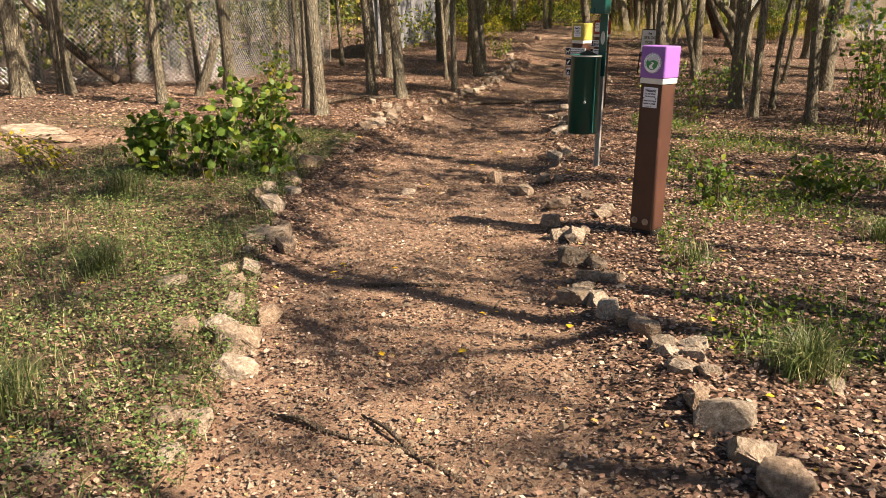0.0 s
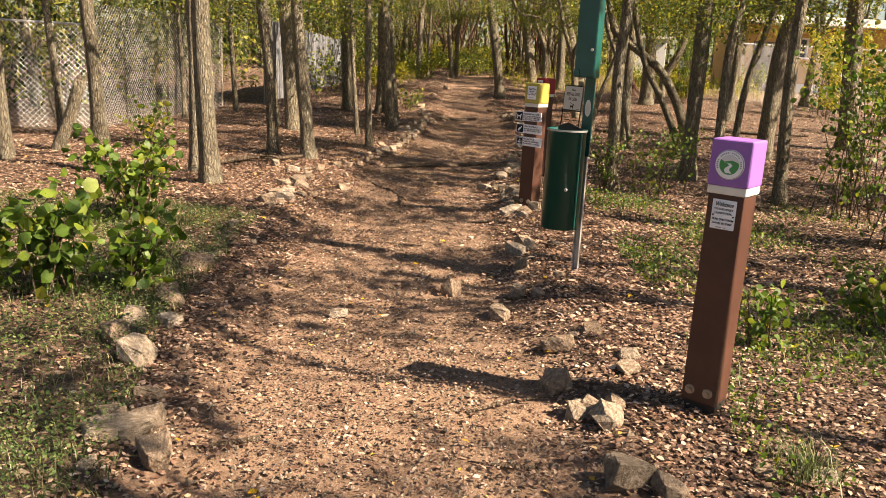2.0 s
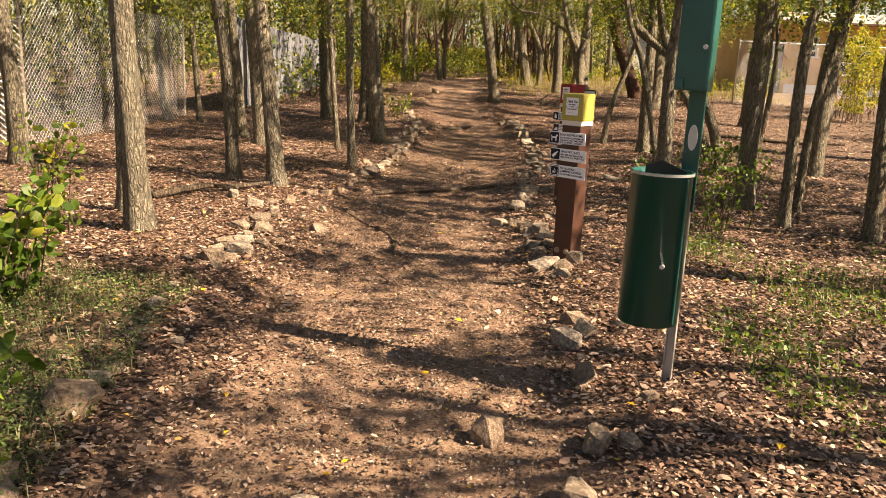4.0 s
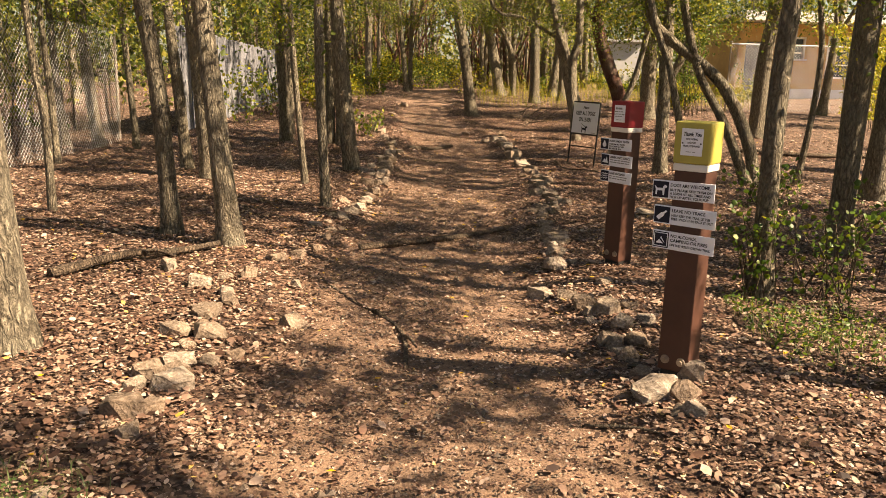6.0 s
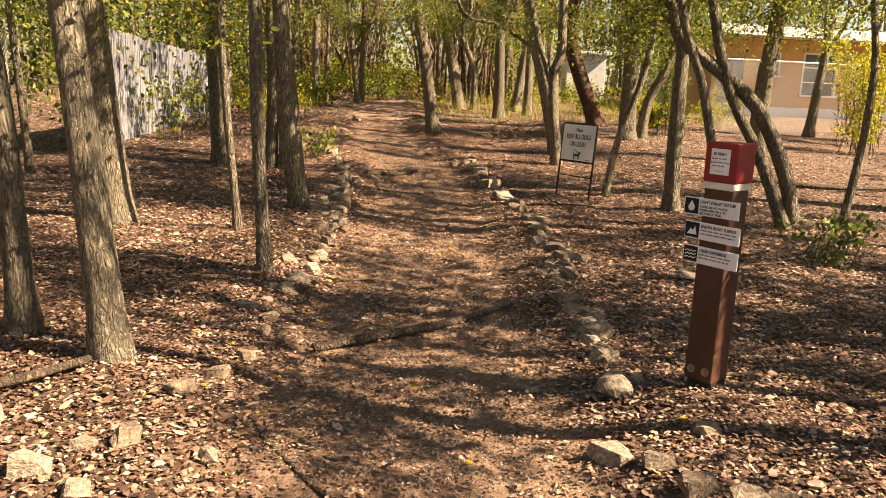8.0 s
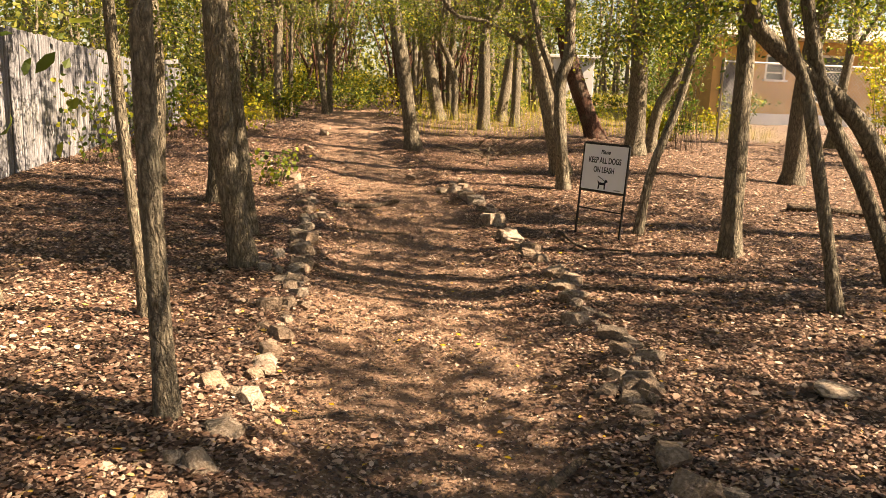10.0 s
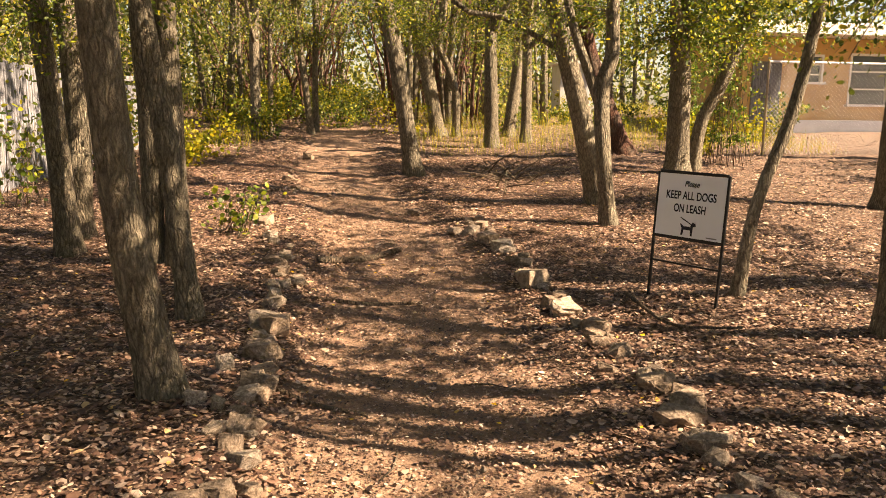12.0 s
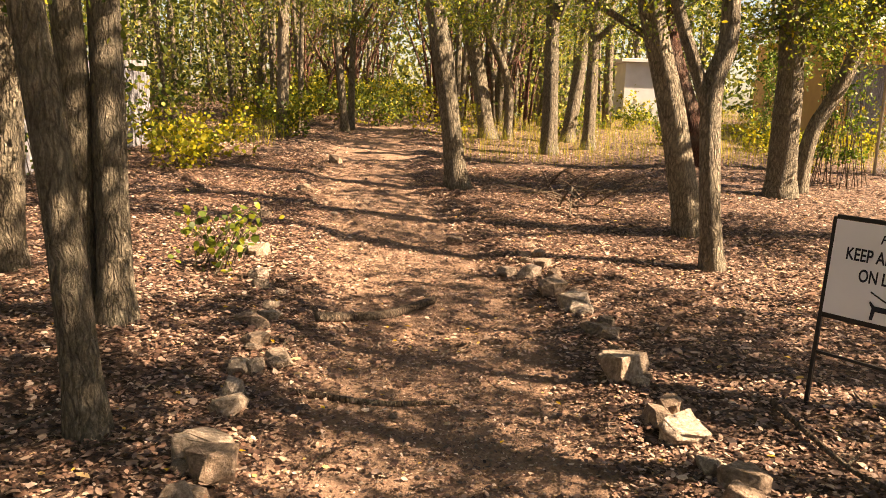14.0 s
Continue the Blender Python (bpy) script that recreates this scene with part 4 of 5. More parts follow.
STONE_WORDS = {0: "pale limestone rock edging the dirt trail", 1: "tan weathered limestone rock beside the trail", 2: "small rough limestone rock half sunk in leaf litter"}


def stone(x, y, sx, sy, sz, turn=None, words=""):
    ob = new("edging_stone", rk.choice(ROCKS))
    k = 1.18 if y < 12 else 1.05 if y < 21 else 0.7
    sx, sy, sz = sx * k, sy * k, sz * k * 1.15
    z = ground_z(x, y) + sz * 0.17
    ob.matrix_basis = pose(x, y, z, rk.uniform(-14, 14), rk.uniform(-14, 14), rk.uniform(0, 360) if turn is None else turn) @ Matrix.Diagonal((sx, sy, sz, 1))
    return tagged(ob, words or STONE_WORDS[0 if sx > 0.2 else 1 if sx > 0.14 else 2], "rock", "stones edging the trail")


LEFT_EDGE = [(1.22, 0.3), (1.05, 0.95), (0.86, 1.4), (0.72, 1.9), (0.45, 2.4), (0.2, 2.9), (0.0, 3.4), (-0.3, 4.1), (-0.55, 5.2), (-0.8, 6.4), (-0.95, 7.6), (-1.05, 8.4), (-1.25, 9.3), (-1.15, 10.6), (-1.15, 12.4), (-1.12, 13.3), (-1.2, 14.0), (-1.2, 15.0), (-1.3, 16.2), (-1.5, 17.0), (-1.53, 17.8), (-1.5, 18.4), (-1.78, 19.6), (-2.2, 20.9), (-2.5, 22.6)]
RIGHT_EDGE = [(3.35, 0.7), (3.04, 1.35), (2.8, 1.9), (2.43, 2.55), (2.1, 3.5), (1.88, 4.5), (1.6, 5.4), (1.5, 6.4), (1.48, 7.6), (1.25, 8.6), (1.15, 9.4), (0.95, 11.2), (0.94, 12.5), (0.9, 13.4), (1.0, 14.5), (0.89, 15.4), (0.94, 16.1), (0.87, 16.7), (0.79, 17.4), (0.64, 18.1), (0.55, 18.9), (0.48, 19.5), (0.38, 20.2), (0.27, 20.8), (0.1, 22.0)]
for edge in (LEFT_EDGE, RIGHT_EDGE):
    for (xa, ya), (xb, yb) in zip(edge, edge[1:]):
        d = math.hypot(xb - xa, yb - ya)
        far = ya > 11
        for k in range(max(1, round(d / (0.15 if far else 0.32)))):
            f, size = rk.random(), rk.uniform(0.08, 0.21) if far else rk.uniform(0.06, 0.15)
            stone(xa + (xb - xa) * f + rk.gauss(0, 0.05 if far else 0.12), ya + (yb - ya) * f, size, size * rk.uniform(0.6, 0.95), size * rk.uniform(0.55, 0.85))
stone(0.55, 1.62, 0.14, 0.11, 0.10)
stone(0.65, 1.75, 0.17, 0.14, 0.13)
stone(0.78, 1.67, 0.20, 0.17, 0.16)
stone(0.56, 2.05, 0.15, 0.09, 0.10)
stone(0.59, 1.94, 0.12, 0.10, 0.09)
stone(0.40, 2.28, 0.14, 0.13, 0.09)
stone(0.35, 2.55, 0.15, 0.11, 0.10)
stone(0.91, 1.41, 0.19, 0.15, 0.13)
stone(0.80, 1.19, 0.11, 0.07, 0.07)
stone(0.95, 0.93, 0.13, 0.09, 0.11)
stone(1.05, 0.77, 0.10, 0.08, 0.06)
stone(0.78, 0.52, 0.10, 0.09, 0.06)
stone(-0.20, 3.84, 0.24, 0.19, 0.14)
stone(-0.46, 4.26, 0.19, 0.12, 0.15)
stone(-0.46, 4.65, 0.20, 0.13, 0.12)
stone(-0.65, 5.38, 0.22, 0.20, 0.17)
stone(2.28, 2.62, 0.12, 0.09, 0.10)
stone(2.35, 2.45, 0.15, 0.11, 0.11)
stone(2.43, 2.37, 0.10, 0.07, 0.08)
stone(2.53, 2.24, 0.14, 0.11, 0.11)
stone(2.60, 2.08, 0.12, 0.11, 0.08)
stone(2.65, 2.04, 0.12, 0.09, 0.07)
stone(2.69, 1.86, 0.14, 0.09, 0.08)
stone(2.81, 1.85, 0.11, 0.08, 0.08)
stone(2.85, 1.42, 0.20, 0.13, 0.15)
stone(2.92, 1.25, 0.19, 0.14, 0.12)
stone(3.01, 1.09, 0.18, 0.16, 0.13)
stone(3.26, 1.84, 0.10, 0.07, 0.07)
stone(2.59, 3.48, 0.11, 0.09, 0.06)
stone(2.80, 3.52, 0.11, 0.10, 0.06)
stone(0.44, 5.02, 0.11, 0.09, 0.08)
stone(0.33, 3.03, 0.19, 0.12, 0.14)
stone(0.12, 2.16, 0.16, 0.11, 0.11)
stone(0.45, 2.36, 0.09, 0.06, 0.05)
stone(-0.41, 4.01, 0.19, 0.13, 0.15)
stone(1.48, 5.66, 0.17, 0.11, 0.13)
stone(1.40, 5.21, 0.16, 0.14, 0.13)
stone(1.75, 4.65, 0.18, 0.13, 0.12)
stone(1.78, 4.21, 0.18, 0.14, 0.13)
stone(1.87, 3.91, 0.14, 0.09, 0.10)
stone(1.99, 3.81, 0.16, 0.14, 0.13)
stone(2.06, 3.30, 0.20, 0.12, 0.16)
stone(2.20, 3.00, 0.15, 0.09, 0.09)
stone(2.20, 3.24, 0.13, 0.10, 0.10)
stone(2.17, 2.66, 0.18, 0.13, 0.14)
stone(1.36, 6.89, 0.20, 0.15, 0.13)
stone(1.19, 8.33, 0.23, 0.17, 0.14)
stone(1.41, 7.27, 0.16, 0.10, 0.10)
stone(1.46, 6.41, 0.14, 0.12, 0.12)
stone(-1.08, 8.30, 0.17, 0.11, 0.10)
stone(-0.96, 8.37, 0.11, 0.10, 0.07)
stone(-1.01, 8.07, 0.19, 0.14, 0.12)
stone(-1.16, 8.13, 0.15, 0.12, 0.12)
stone(-1.48, 9.60, 0.16, 0.12, 0.11)
stone(-1.23, 9.86, 0.15, 0.09, 0.12)
stone(-1.83, 9.98, 0.16, 0.10, 0.11)
stone(-0.88, 8.54, 0.11, 0.09, 0.07)
stone(-1.23, 9.06, 0.16, 0.13, 0.13)
stone(-1.09, 8.72, 0.18, 0.14, 0.13)
stone(-1.26, 8.68, 0.16, 0.10, 0.11)
stone(-1.07, 7.72, 0.18, 0.12, 0.14)
stone(-1.16, 7.98, 0.11, 0.08, 0.08)
stone(-1.23, 10.45, 0.13, 0.12, 0.10)
stone(-0.76, 9.22, 0.16, 0.14, 0.11)
stone(0.86, 10.90, 0.21, 0.16, 0.16)
stone(0.73, 10.21, 0.19, 0.14, 0.12)
stone(0.91, 10.11, 0.15, 0.11, 0.09)
stone(1.00, 9.87, 0.16, 0.12, 0.13)
stone(1.15, 9.67, 0.19, 0.17, 0.14)
stone(1.18, 9.34, 0.16, 0.12, 0.11)
stone(1.11, 9.07, 0.15, 0.10, 0.10)
stone(1.23, 9.04, 0.14, 0.12, 0.11)
stone(1.41, 8.56, 0.20, 0.14, 0.15)
stone(1.33, 8.28, 0.16, 0.13, 0.11)
stone(1.16, 8.86, 0.12, 0.09, 0.09)
stone(0.86, 12.63, 0.19, 0.14, 0.14)
stone(0.90, 13.53, 0.19, 0.13, 0.13)
stone(0.82, 14.77, 0.21, 0.18, 0.16)
stone(0.93, 12.34, 0.15, 0.11, 0.12)
stone(0.96, 11.86, 0.19, 0.15, 0.13)
stone(0.88, 11.68, 0.13, 0.08, 0.09)
stone(0.75, 13.45, 0.17, 0.11, 0.12)
stone(0.98, 13.43, 0.19, 0.14, 0.14)
stone(1.13, 13.97, 0.18, 0.15, 0.14)
stone(0.98, 14.38, 0.22, 0.16, 0.16)
stone(-1.21, 12.12, 0.10, 0.08, 0.08)
stone(-1.14, 12.40, 0.17, 0.12, 0.13)
stone(-1.31, 13.29, 0.16, 0.14, 0.12)
stone(-1.13, 13.86, 0.16, 0.14, 0.12)
stone(-1.14, 14.20, 0.19, 0.14, 0.13)
stone(-1.30, 14.72, 0.18, 0.12, 0.14)
stone(-1.28, 16.05, 0.24, 0.21, 0.16)
stone(-1.38, 17.14, 0.27, 0.22, 0.20)
stone(-1.45, 16.85, 0.15, 0.13, 0.09)
stone(-1.46, 17.27, 0.26, 0.22, 0.18)
stone(-1.48, 17.72, 0.20, 0.16, 0.13)
stone(-1.36, 16.58, 0.24, 0.19, 0.18)
stone(-1.28, 16.28, 0.14, 0.11, 0.10)
stone(-1.52, 16.31, 0.20, 0.12, 0.12)
stone(-1.54, 15.76, 0.14, 0.10, 0.10)
stone(-1.41, 15.71, 0.12, 0.08, 0.09)
stone(-1.31, 15.88, 0.18, 0.14, 0.10)
stone(-1.29, 15.68, 0.14, 0.11, 0.09)
stone(-1.35, 15.39, 0.15, 0.09, 0.09)
stone(-1.26, 15.46, 0.18, 0.13, 0.11)
stone(-1.61, 19.06, 0.20, 0.13, 0.11)
stone(-1.84, 19.71, 0.16, 0.12, 0.11)
stone(0.68, 17.85, 0.27, 0.21, 0.19)
stone(0.82, 17.36, 0.23, 0.16, 0.18)
stone(0.76, 17.00, 0.18, 0.11, 0.12)
stone(0.84, 16.76, 0.21, 0.14, 0.14)
stone(0.70, 16.49, 0.13, 0.08, 0.10)
stone(0.95, 16.20, 0.18, 0.13, 0.11)
stone(0.85, 15.68, 0.27, 0.22, 0.16)
stone(0.91, 15.39, 0.23, 0.18, 0.15)
stone(0.54, 18.56, 0.32, 0.25, 0.26)
stone(0.40, 19.79, 0.27, 0.23, 0.18)
stone(0.28, 20.18, 0.29, 0.24, 0.21)
stone(0.48, 19.24, 0.20, 0.15, 0.12)
stone(-2.33, 23.69, 0.33, 0.26, 0.23)
stone(-2.42, 26.61, 0.42, 0.37, 0.33)
stone(-0.48, 21.99, 0.28, 0.22, 0.18)
stone(-0.01, 20.84, 0.22, 0.19, 0.12)
stone(0.15, 20.66, 0.24, 0.16, 0.17)
stone(1.03, 5.68, 0.13, 0.11, 0.16, words="dark upright rock standing in the dirt trail")
stone(0.12, 3.12, 0.30, 0.14, 0.10, 10, "flat pale limestone slab at the grass edge")
stone(2.02, 13.45, 0.40, 0.22, 0.08, 20, "flat grey limestone slab among dead leaves")
for k in range(9):
    stone(rk.gauss(-1.9, 0.3), rk.gauss(23.2, 0.4), *(s * rk.uniform(0.7, 1.1) for s in (0.15, 0.12, 0.09)))

for x, y, w in ((-3.6, 5.5, 0.55), (-4.2, 5.9, 0.7), (-4.9, 5.4, 0.6)):
    stone(x, y, w, w * 0.6, 0.10, 15, "broad flat sun-bleached limestone slab in grass")

# ---- fallen sticks and roots ----
def stick(points, r0, r1, words, name="stick", mat=None, twigs=()):
    pts = [(x, y, ground_z(x, y) + r0 * 0.55 + h) for x, y, h in points]
    run = curve_through(pts, 0.07)
    runs = [(run, list(np.linspace(r0, r1, len(run))))]
    for i, dx, dy in twigs:
        a = run[int(i * (len(run) - 1))]
        runs.append((curve_through([a, a + Vector((dx * 0.5, dy * 0.5, 0.03)), a + Vector((dx, dy, 0.01))], 0.06), list(np.linspace(r1 * 0.9, r1 * 0.4, len(curve_through([a, a + Vector((dx * 0.5, dy * 0.5, 0.03)), a + Vector((dx, dy, 0.01))], 0.06))))))
    ob = new(name, tube_mesh(name, runs, mat or M_WOOD, 8, 0.25, r0 * 100, 0.15))
    return tagged(ob, words, "stick")


stick([(-0.78, 11.42, 0), (-0.3, 11.75, 0.02), (0.1, 12.2, 0.0), (0.48, 12.72, 0.02)], 0.035, 0.022, "long bare fallen branch across the dirt trail")
stick([(-1.31, 11.3, 0), (-0.95, 11.31, 0.0)], 0.02, 0.014, "short pale broken stick on leaf litter")
stick([(-2.51, 9.64, 0.02), (-2.2, 10.1, 0.04), (-1.95, 10.3, 0.03), (-1.72, 10.62, 0.03)], 0.04, 0.02, "fallen branch lying between tree trunks", twigs=((0.5, 0.3, -0.1),))
stick([(-0.81, 10.24, 0), (-0.51, 9.87, 0.0), (-0.27, 9.60, 0), (-0.10, 9.23, 0.01), (-0.02, 8.73, 0)], 0.010, 0.016, "twisted exposed root in the dirt trail", twigs=((0.5, -0.12, 0.1), (0.7, 0.1, -0.2)))
stick([(-1.35, 19.22, 0), (-0.95, 19.5, 0), (-0.61, 19.85, 0.02)], 0.04, 0.03, "thick bare root crossing the dirt trail")
stick([(-1.27, 18.04, 0), (-0.8, 18.1, 0), (-0.40, 18.21, 0)], 0.018, 0.012, "thin root crossing the dirt trail")
stick([(1.21, 1.17, 0), (1.54, 1.10, 0.01), (1.76, 1.11, 0), (2.04, 0.96, 0)], 0.006, 0.012, "thin dark root in the dirt trail", twigs=((0.75, -0.28, 0.2), (0.3, -0.2, 0.03)))
stick([(1.0, 2.6, 0), (1.25, 2.66, 0), (1.47, 2.75, 0)], 0.016, 0.008, "thin root crossing the dirt trail")
stick([(-1.3, 16.15, 0.01), (-1.0, 16.02, 0.01), (-0.68, 15.91, 0)], 0.017, 0.008, "thin dark fallen twig at the trail edge")
stick([(0.61, 3.34, 0), (0.41, 3.2, 0)], 0.012, 0.008, "short bare stick on the dirt trail")
stick([(0.41, 4.57, 0), (0.5, 4.68, 0), (0.58, 4.74, 0)], 0.012, 0.008, "short bare stick on the dirt trail")
stick([(1.24, 18.2, 0.03), (1.32, 17.37, 0.03), (1.55, 17.25, 0.03), (1.83, 17.3, 0.02)], 0.017, 0.008, "bare fallen twig on dead leaves", twigs=((0.5, 0.3, 0.25),))
rs = random.Random(77)
for k in range(70):
    y = rs.uniform(0.5, 24)
    x = float(trail_x(y)) + rs.gauss(0, 1.9)
    a, l = rs.uniform(0, 6.28), rs.uniform(0.15, 0.6)
    stick([(x, y, 0), (x + l * 0.5 * math.cos(a + 0.2), y + l * 0.5 * math.sin(a + 0.2), 0.01), (x + l * math.cos(a), y + l * math.sin(a), 0)], rs.uniform(0.004, 0.012), 0.003, "small dry twig lying on the ground")
# brushwood heap
for k in range(16):
    x, y, a, l = rs.gauss(0.8, 0.25), rs.gauss(24.2, 0.35), rs.uniform(0, 6.28), rs.uniform(0.5, 1.3)
    stick([(x, y, 0.02), (x + l * 0.5 * math.cos(a), y + l * 0.5 * math.sin(a), rs.uniform(0.1, 0.3)), (x + l * math.cos(a), y + l * math.sin(a), rs.uniform(0.05, 0.45))], 0.014, 0.004, "dry grey brushwood branch in a small heap", twigs=((0.6, 0.2, 0.1),))
stick([(4.4, 19.6, 0.02), (5.6, 19.2, 0.03), (6.8, 19.4, 0.02)], 0.05, 0.03, "fallen log lying on dead leaves")
stick([(-7.2, 11.15, 0.02), (-7.6, 11.0, 0.35), (-8.2, 10.85, 0.9), (-8.7, 10.7, 1.5)], 0.09, 0.06, "dark fallen trunk leaning by the fence")


# ---- bushes, weeds and grass ----
def bush(x, y, wide, tall, leaf, count, words, mat=None, stems=14, seed=1):
    r = np.random.default_rng(seed)
    root = thing("bush", pose(x, y, ground_z(x, y)), words, "bush")
    runs, spots = [], []
    for k in range(stems):
        a, l = r.uniform(0, 6.28), r.uniform(0.5, 1.0)
        e = np.array((math.cos(a) * wide * l, math.sin(a) * wide * l * 0.8, tall * r.uniform(0.55, 1.0)))
        b = np.array((r.normal() * wide * 0.3, r.normal() * wide * 0.3, -0.03))
        t = np.linspace(0, 1, 9)[:, None]
        line = b + (e - b) * t + np.array((0, 0, 0.18 * tall)) * np.sin(t * 3.0)
        runs.append(([tuple(p) for p in line], list(np.linspace(0.006, 0.0018, 9))))
        i = r.integers(1, 9, count // stems)
        spots.append(line[i] + r.normal(size=(len(i), 3)) * leaf * 0.9)
    for run in runs:
        new("stem", tube_mesh("stem", [run], M_WOOD, 5)).parent = root
    c = np.concatenate(spots)
    c[:, 2] = np.maximum(c[:, 2], 0.02)
    ob = new("foliage", leaf_mesh("foliage", c, r.uniform(leaf * 0.6, leaf * 1.25, len(c)), mat or M_BUSH, r, 0.35, 0.85, (0, 0, -0.5), True))
    ob.parent = root
    return root


bush(-1.5, 4.35, 0.26, 0.52, 0.085, 230, "dark green bush with heart-shaped leaves in grass", seed=2, stems=12)
bush(-1.08, 4.5, 0.28, 0.56, 0.085, 250, "dark green bush with heart-shaped leaves in grass", seed=3, stems=13)
bush(-0.76, 4.78, 0.22, 0.46, 0.08, 180, "dark green bush with heart-shaped leaves beside trail stones", seed=11, stems=10)
bush(-1.75, 6.5, 0.42, 0.62, 0.085, 330, "leafy green bush beside a tree trunk", None, seed=4, stems=22)
bush(-2.6, 4.3, 0.5, 0.3, 0.04, 200, "low yellow-green weed patch in grass", M_GOLD, seed=5)
bush(3.75, 5.6, 0.35, 0.35, 0.055, 300, "bright green low weeds in dry leaves", None, seed=6)
bush(2.85, 5.0, 0.16, 0.38, 0.05, 110, "upright green seedling among dead leaves", seed=7, stems=7)
bush(2.75, 10.3, 0.6, 0.85, 0.042, 420, "thin leafy shrub beside a tree trunk", seed=8, stems=18)
bush(2.15, 10.15, 0.26, 0.75, 0.04, 240, "leafy shoots around a tree foot", seed=9)
bush(-2.35, 7.9, 0.35, 0.95, 0.05, 240, "thin leafy sapling at the foot of a tree", M_UNDER, seed=31, stems=8)
bush(-2.25, 20.1, 0.4, 0.5, 0.06, 170, "sparse yellow-green sapling beside tree trunks", M_UNDER, seed=10)
bush(3.35, 13.9, 0.5, 0.5, 0.055, 260, "sparse low green shrub on dead leaves", seed=12)
for x, y in ((5.3, 6.9), (6.2, 8.4), (4.8, 9.7), (6.7, 6.3), (7.2, 9.8)):
    bush(x, y, 0.8, 2.1, 0.06, 900, "tall leafy green shrub under the trees", None, 24, int(x * 100))
for y in (21.5, 23.2, 24.6, 26.5):
    bush(-5.1, y, 0.6, 1.3, 0.08, 260, "sparse shrub in front of the board fence", M_UNDER, 14, int(y * 10))
bush(4.9, 8.2, 0.8, 1.5, 0.055, 900, "tall loose leafy shrub at the wood's edge", seed=13, stems=26)
bush(5.6, 10.6, 0.9, 2.0, 0.06, 1100, "tall loose leafy shrub at the wood's edge", seed=14, stems=28)
# the sunlit look of these shrubs comes from M_GOLD's bright colour
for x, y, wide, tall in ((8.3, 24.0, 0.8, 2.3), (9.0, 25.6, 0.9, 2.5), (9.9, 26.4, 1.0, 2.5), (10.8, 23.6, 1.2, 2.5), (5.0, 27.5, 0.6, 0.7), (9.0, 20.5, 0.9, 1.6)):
    bush(x, y, wide, tall, 0.055, 2200, "tall yellow-green shrub near the house fence, coloured as if sunlit", M_GOLD, 22, int(x * 10))
for x, y, wide, tall in ((4.9, 26.0, 0.65, 2.7), (5.6, 30.2, 0.8, 2.6)):
    bush(x, y, wide, tall, 0.05, 2400, "tall dark green evergreen shrub under the trees", None, 24, int(x * 100))
rw = random.Random(3)
for k in range(60):
    x, y = rw.choice(((rw.uniform(-5.3, -3.4), rw.uniform(25, 38)), (rw.uniform(-1.0, 8), rw.uniform(29, 40)), (rw.uniform(9.5, 12.5), rw.uniform(17, 27)), (rw.uniform(-3.3, -0.9) - 1.2, rw.uniform(33, 44))))
    # every second shrub takes the M_GOLD colour with sunlight in it
    bush(x, y, rw.uniform(0.5, 1.0), rw.uniform(0.4, 1.1), 0.07, 520, "yellow-green understory shrub, some coloured as if sunlit", M_GOLD if k % 2 else M_UNDER, 14, 100 + k)


def blades(name, xs, ys, lengths, mat, r, words, spread=0.5):
    n = len(xs)
    base = np.stack([xs, ys, height(xs, ys) - 0.01], 1)
    a = r.uniform(0, 6.28, n)
    d = np.stack([np.cos(a), np.sin(a), np.zeros(n)], 1)
    side = np.stack([-np.sin(a), np.cos(a), np.zeros(n)], 1)
    L = np.asarray(lengths)[:, None]
    bend = r.uniform(0.15, spread, (n, 1))
    w = r.uniform(0.0012, 0.003, (n, 1))
    up = np.array((0, 0, 1.0))
    p1 = base + up * L * 0.5 + d * L * bend * 0.35
    p2 = base + up * L * (0.9 - bend * 0.4) + d * L * bend
    v = np.stack([base - side * w, base + side * w, p1 - side * w * 0.8, p1 + side * w * 0.8, p2], 1).reshape(-1, 3)
    i = np.arange(n)[:, None] * 5
    f = np.concatenate([i + [[0, 1, 3]], i + [[0, 3, 2]], i + [[2, 3, 4]]], 1).reshape(-1, 3)
    return tagged(new(name, raw_mesh(name, v, f, mat)), words, "grass", kind="stuff")


def left_edge_x(y):
    return np.interp(y, [p[1] for p in LEFT_EDGE], [p[0] for p in LEFT_EDGE])


rl = np.random.default_rng(8)
N = 30000
ys = rl.uniform(-1.0, 7.2, N)
xs = left_edge_x(ys) + 0.05 - np.abs(rl.normal(0, 1.7, N))
patch = np.sin(xs * 3.1 + 1) * np.sin(ys * 2.3 + xs) + rl.normal(0, 0.5, N)
keep = (patch > -0.35) & (((xs + 3.9) / 1.5) ** 2 + ((ys - 5.6) / 0.8) ** 2 > 0.8)
xs, ys = xs[keep], ys[keep]
blades("grass", xs, ys, rl.uniform(0.03, 0.14, len(xs)), M_GRASS, rl, "short green and straw grass beside the trail", 1.3)
N = 95000
yw = rl.uniform(-1.0, 7.0, N)
xw = left_edge_x(yw) - np.abs(rl.normal(0, 1.5, N)) + 0.03
pw = np.sin(xw * 4.3) * np.sin(yw * 3.7 + 1) + rl.normal(0, 0.4, N)
k = (pw > -0.35) & (((xw + 3.9) / 1.5) ** 2 + ((yw - 5.6) / 0.8) ** 2 > 0.8)
xw, yw = xw[k], yw[k]
c = np.stack([xw, yw, height(xw, yw) + rl.uniform(0.01, 0.09, len(xw))], 1)
tagged(new("ground_cover", leaf_mesh("ground_cover", c, rl.uniform(0.007, 0.020, len(c)), M_WEED, rl, 0.6, 0.8)), "low green broad-leaved weeds among grass", "weeds", kind="stuff")
N = 22000
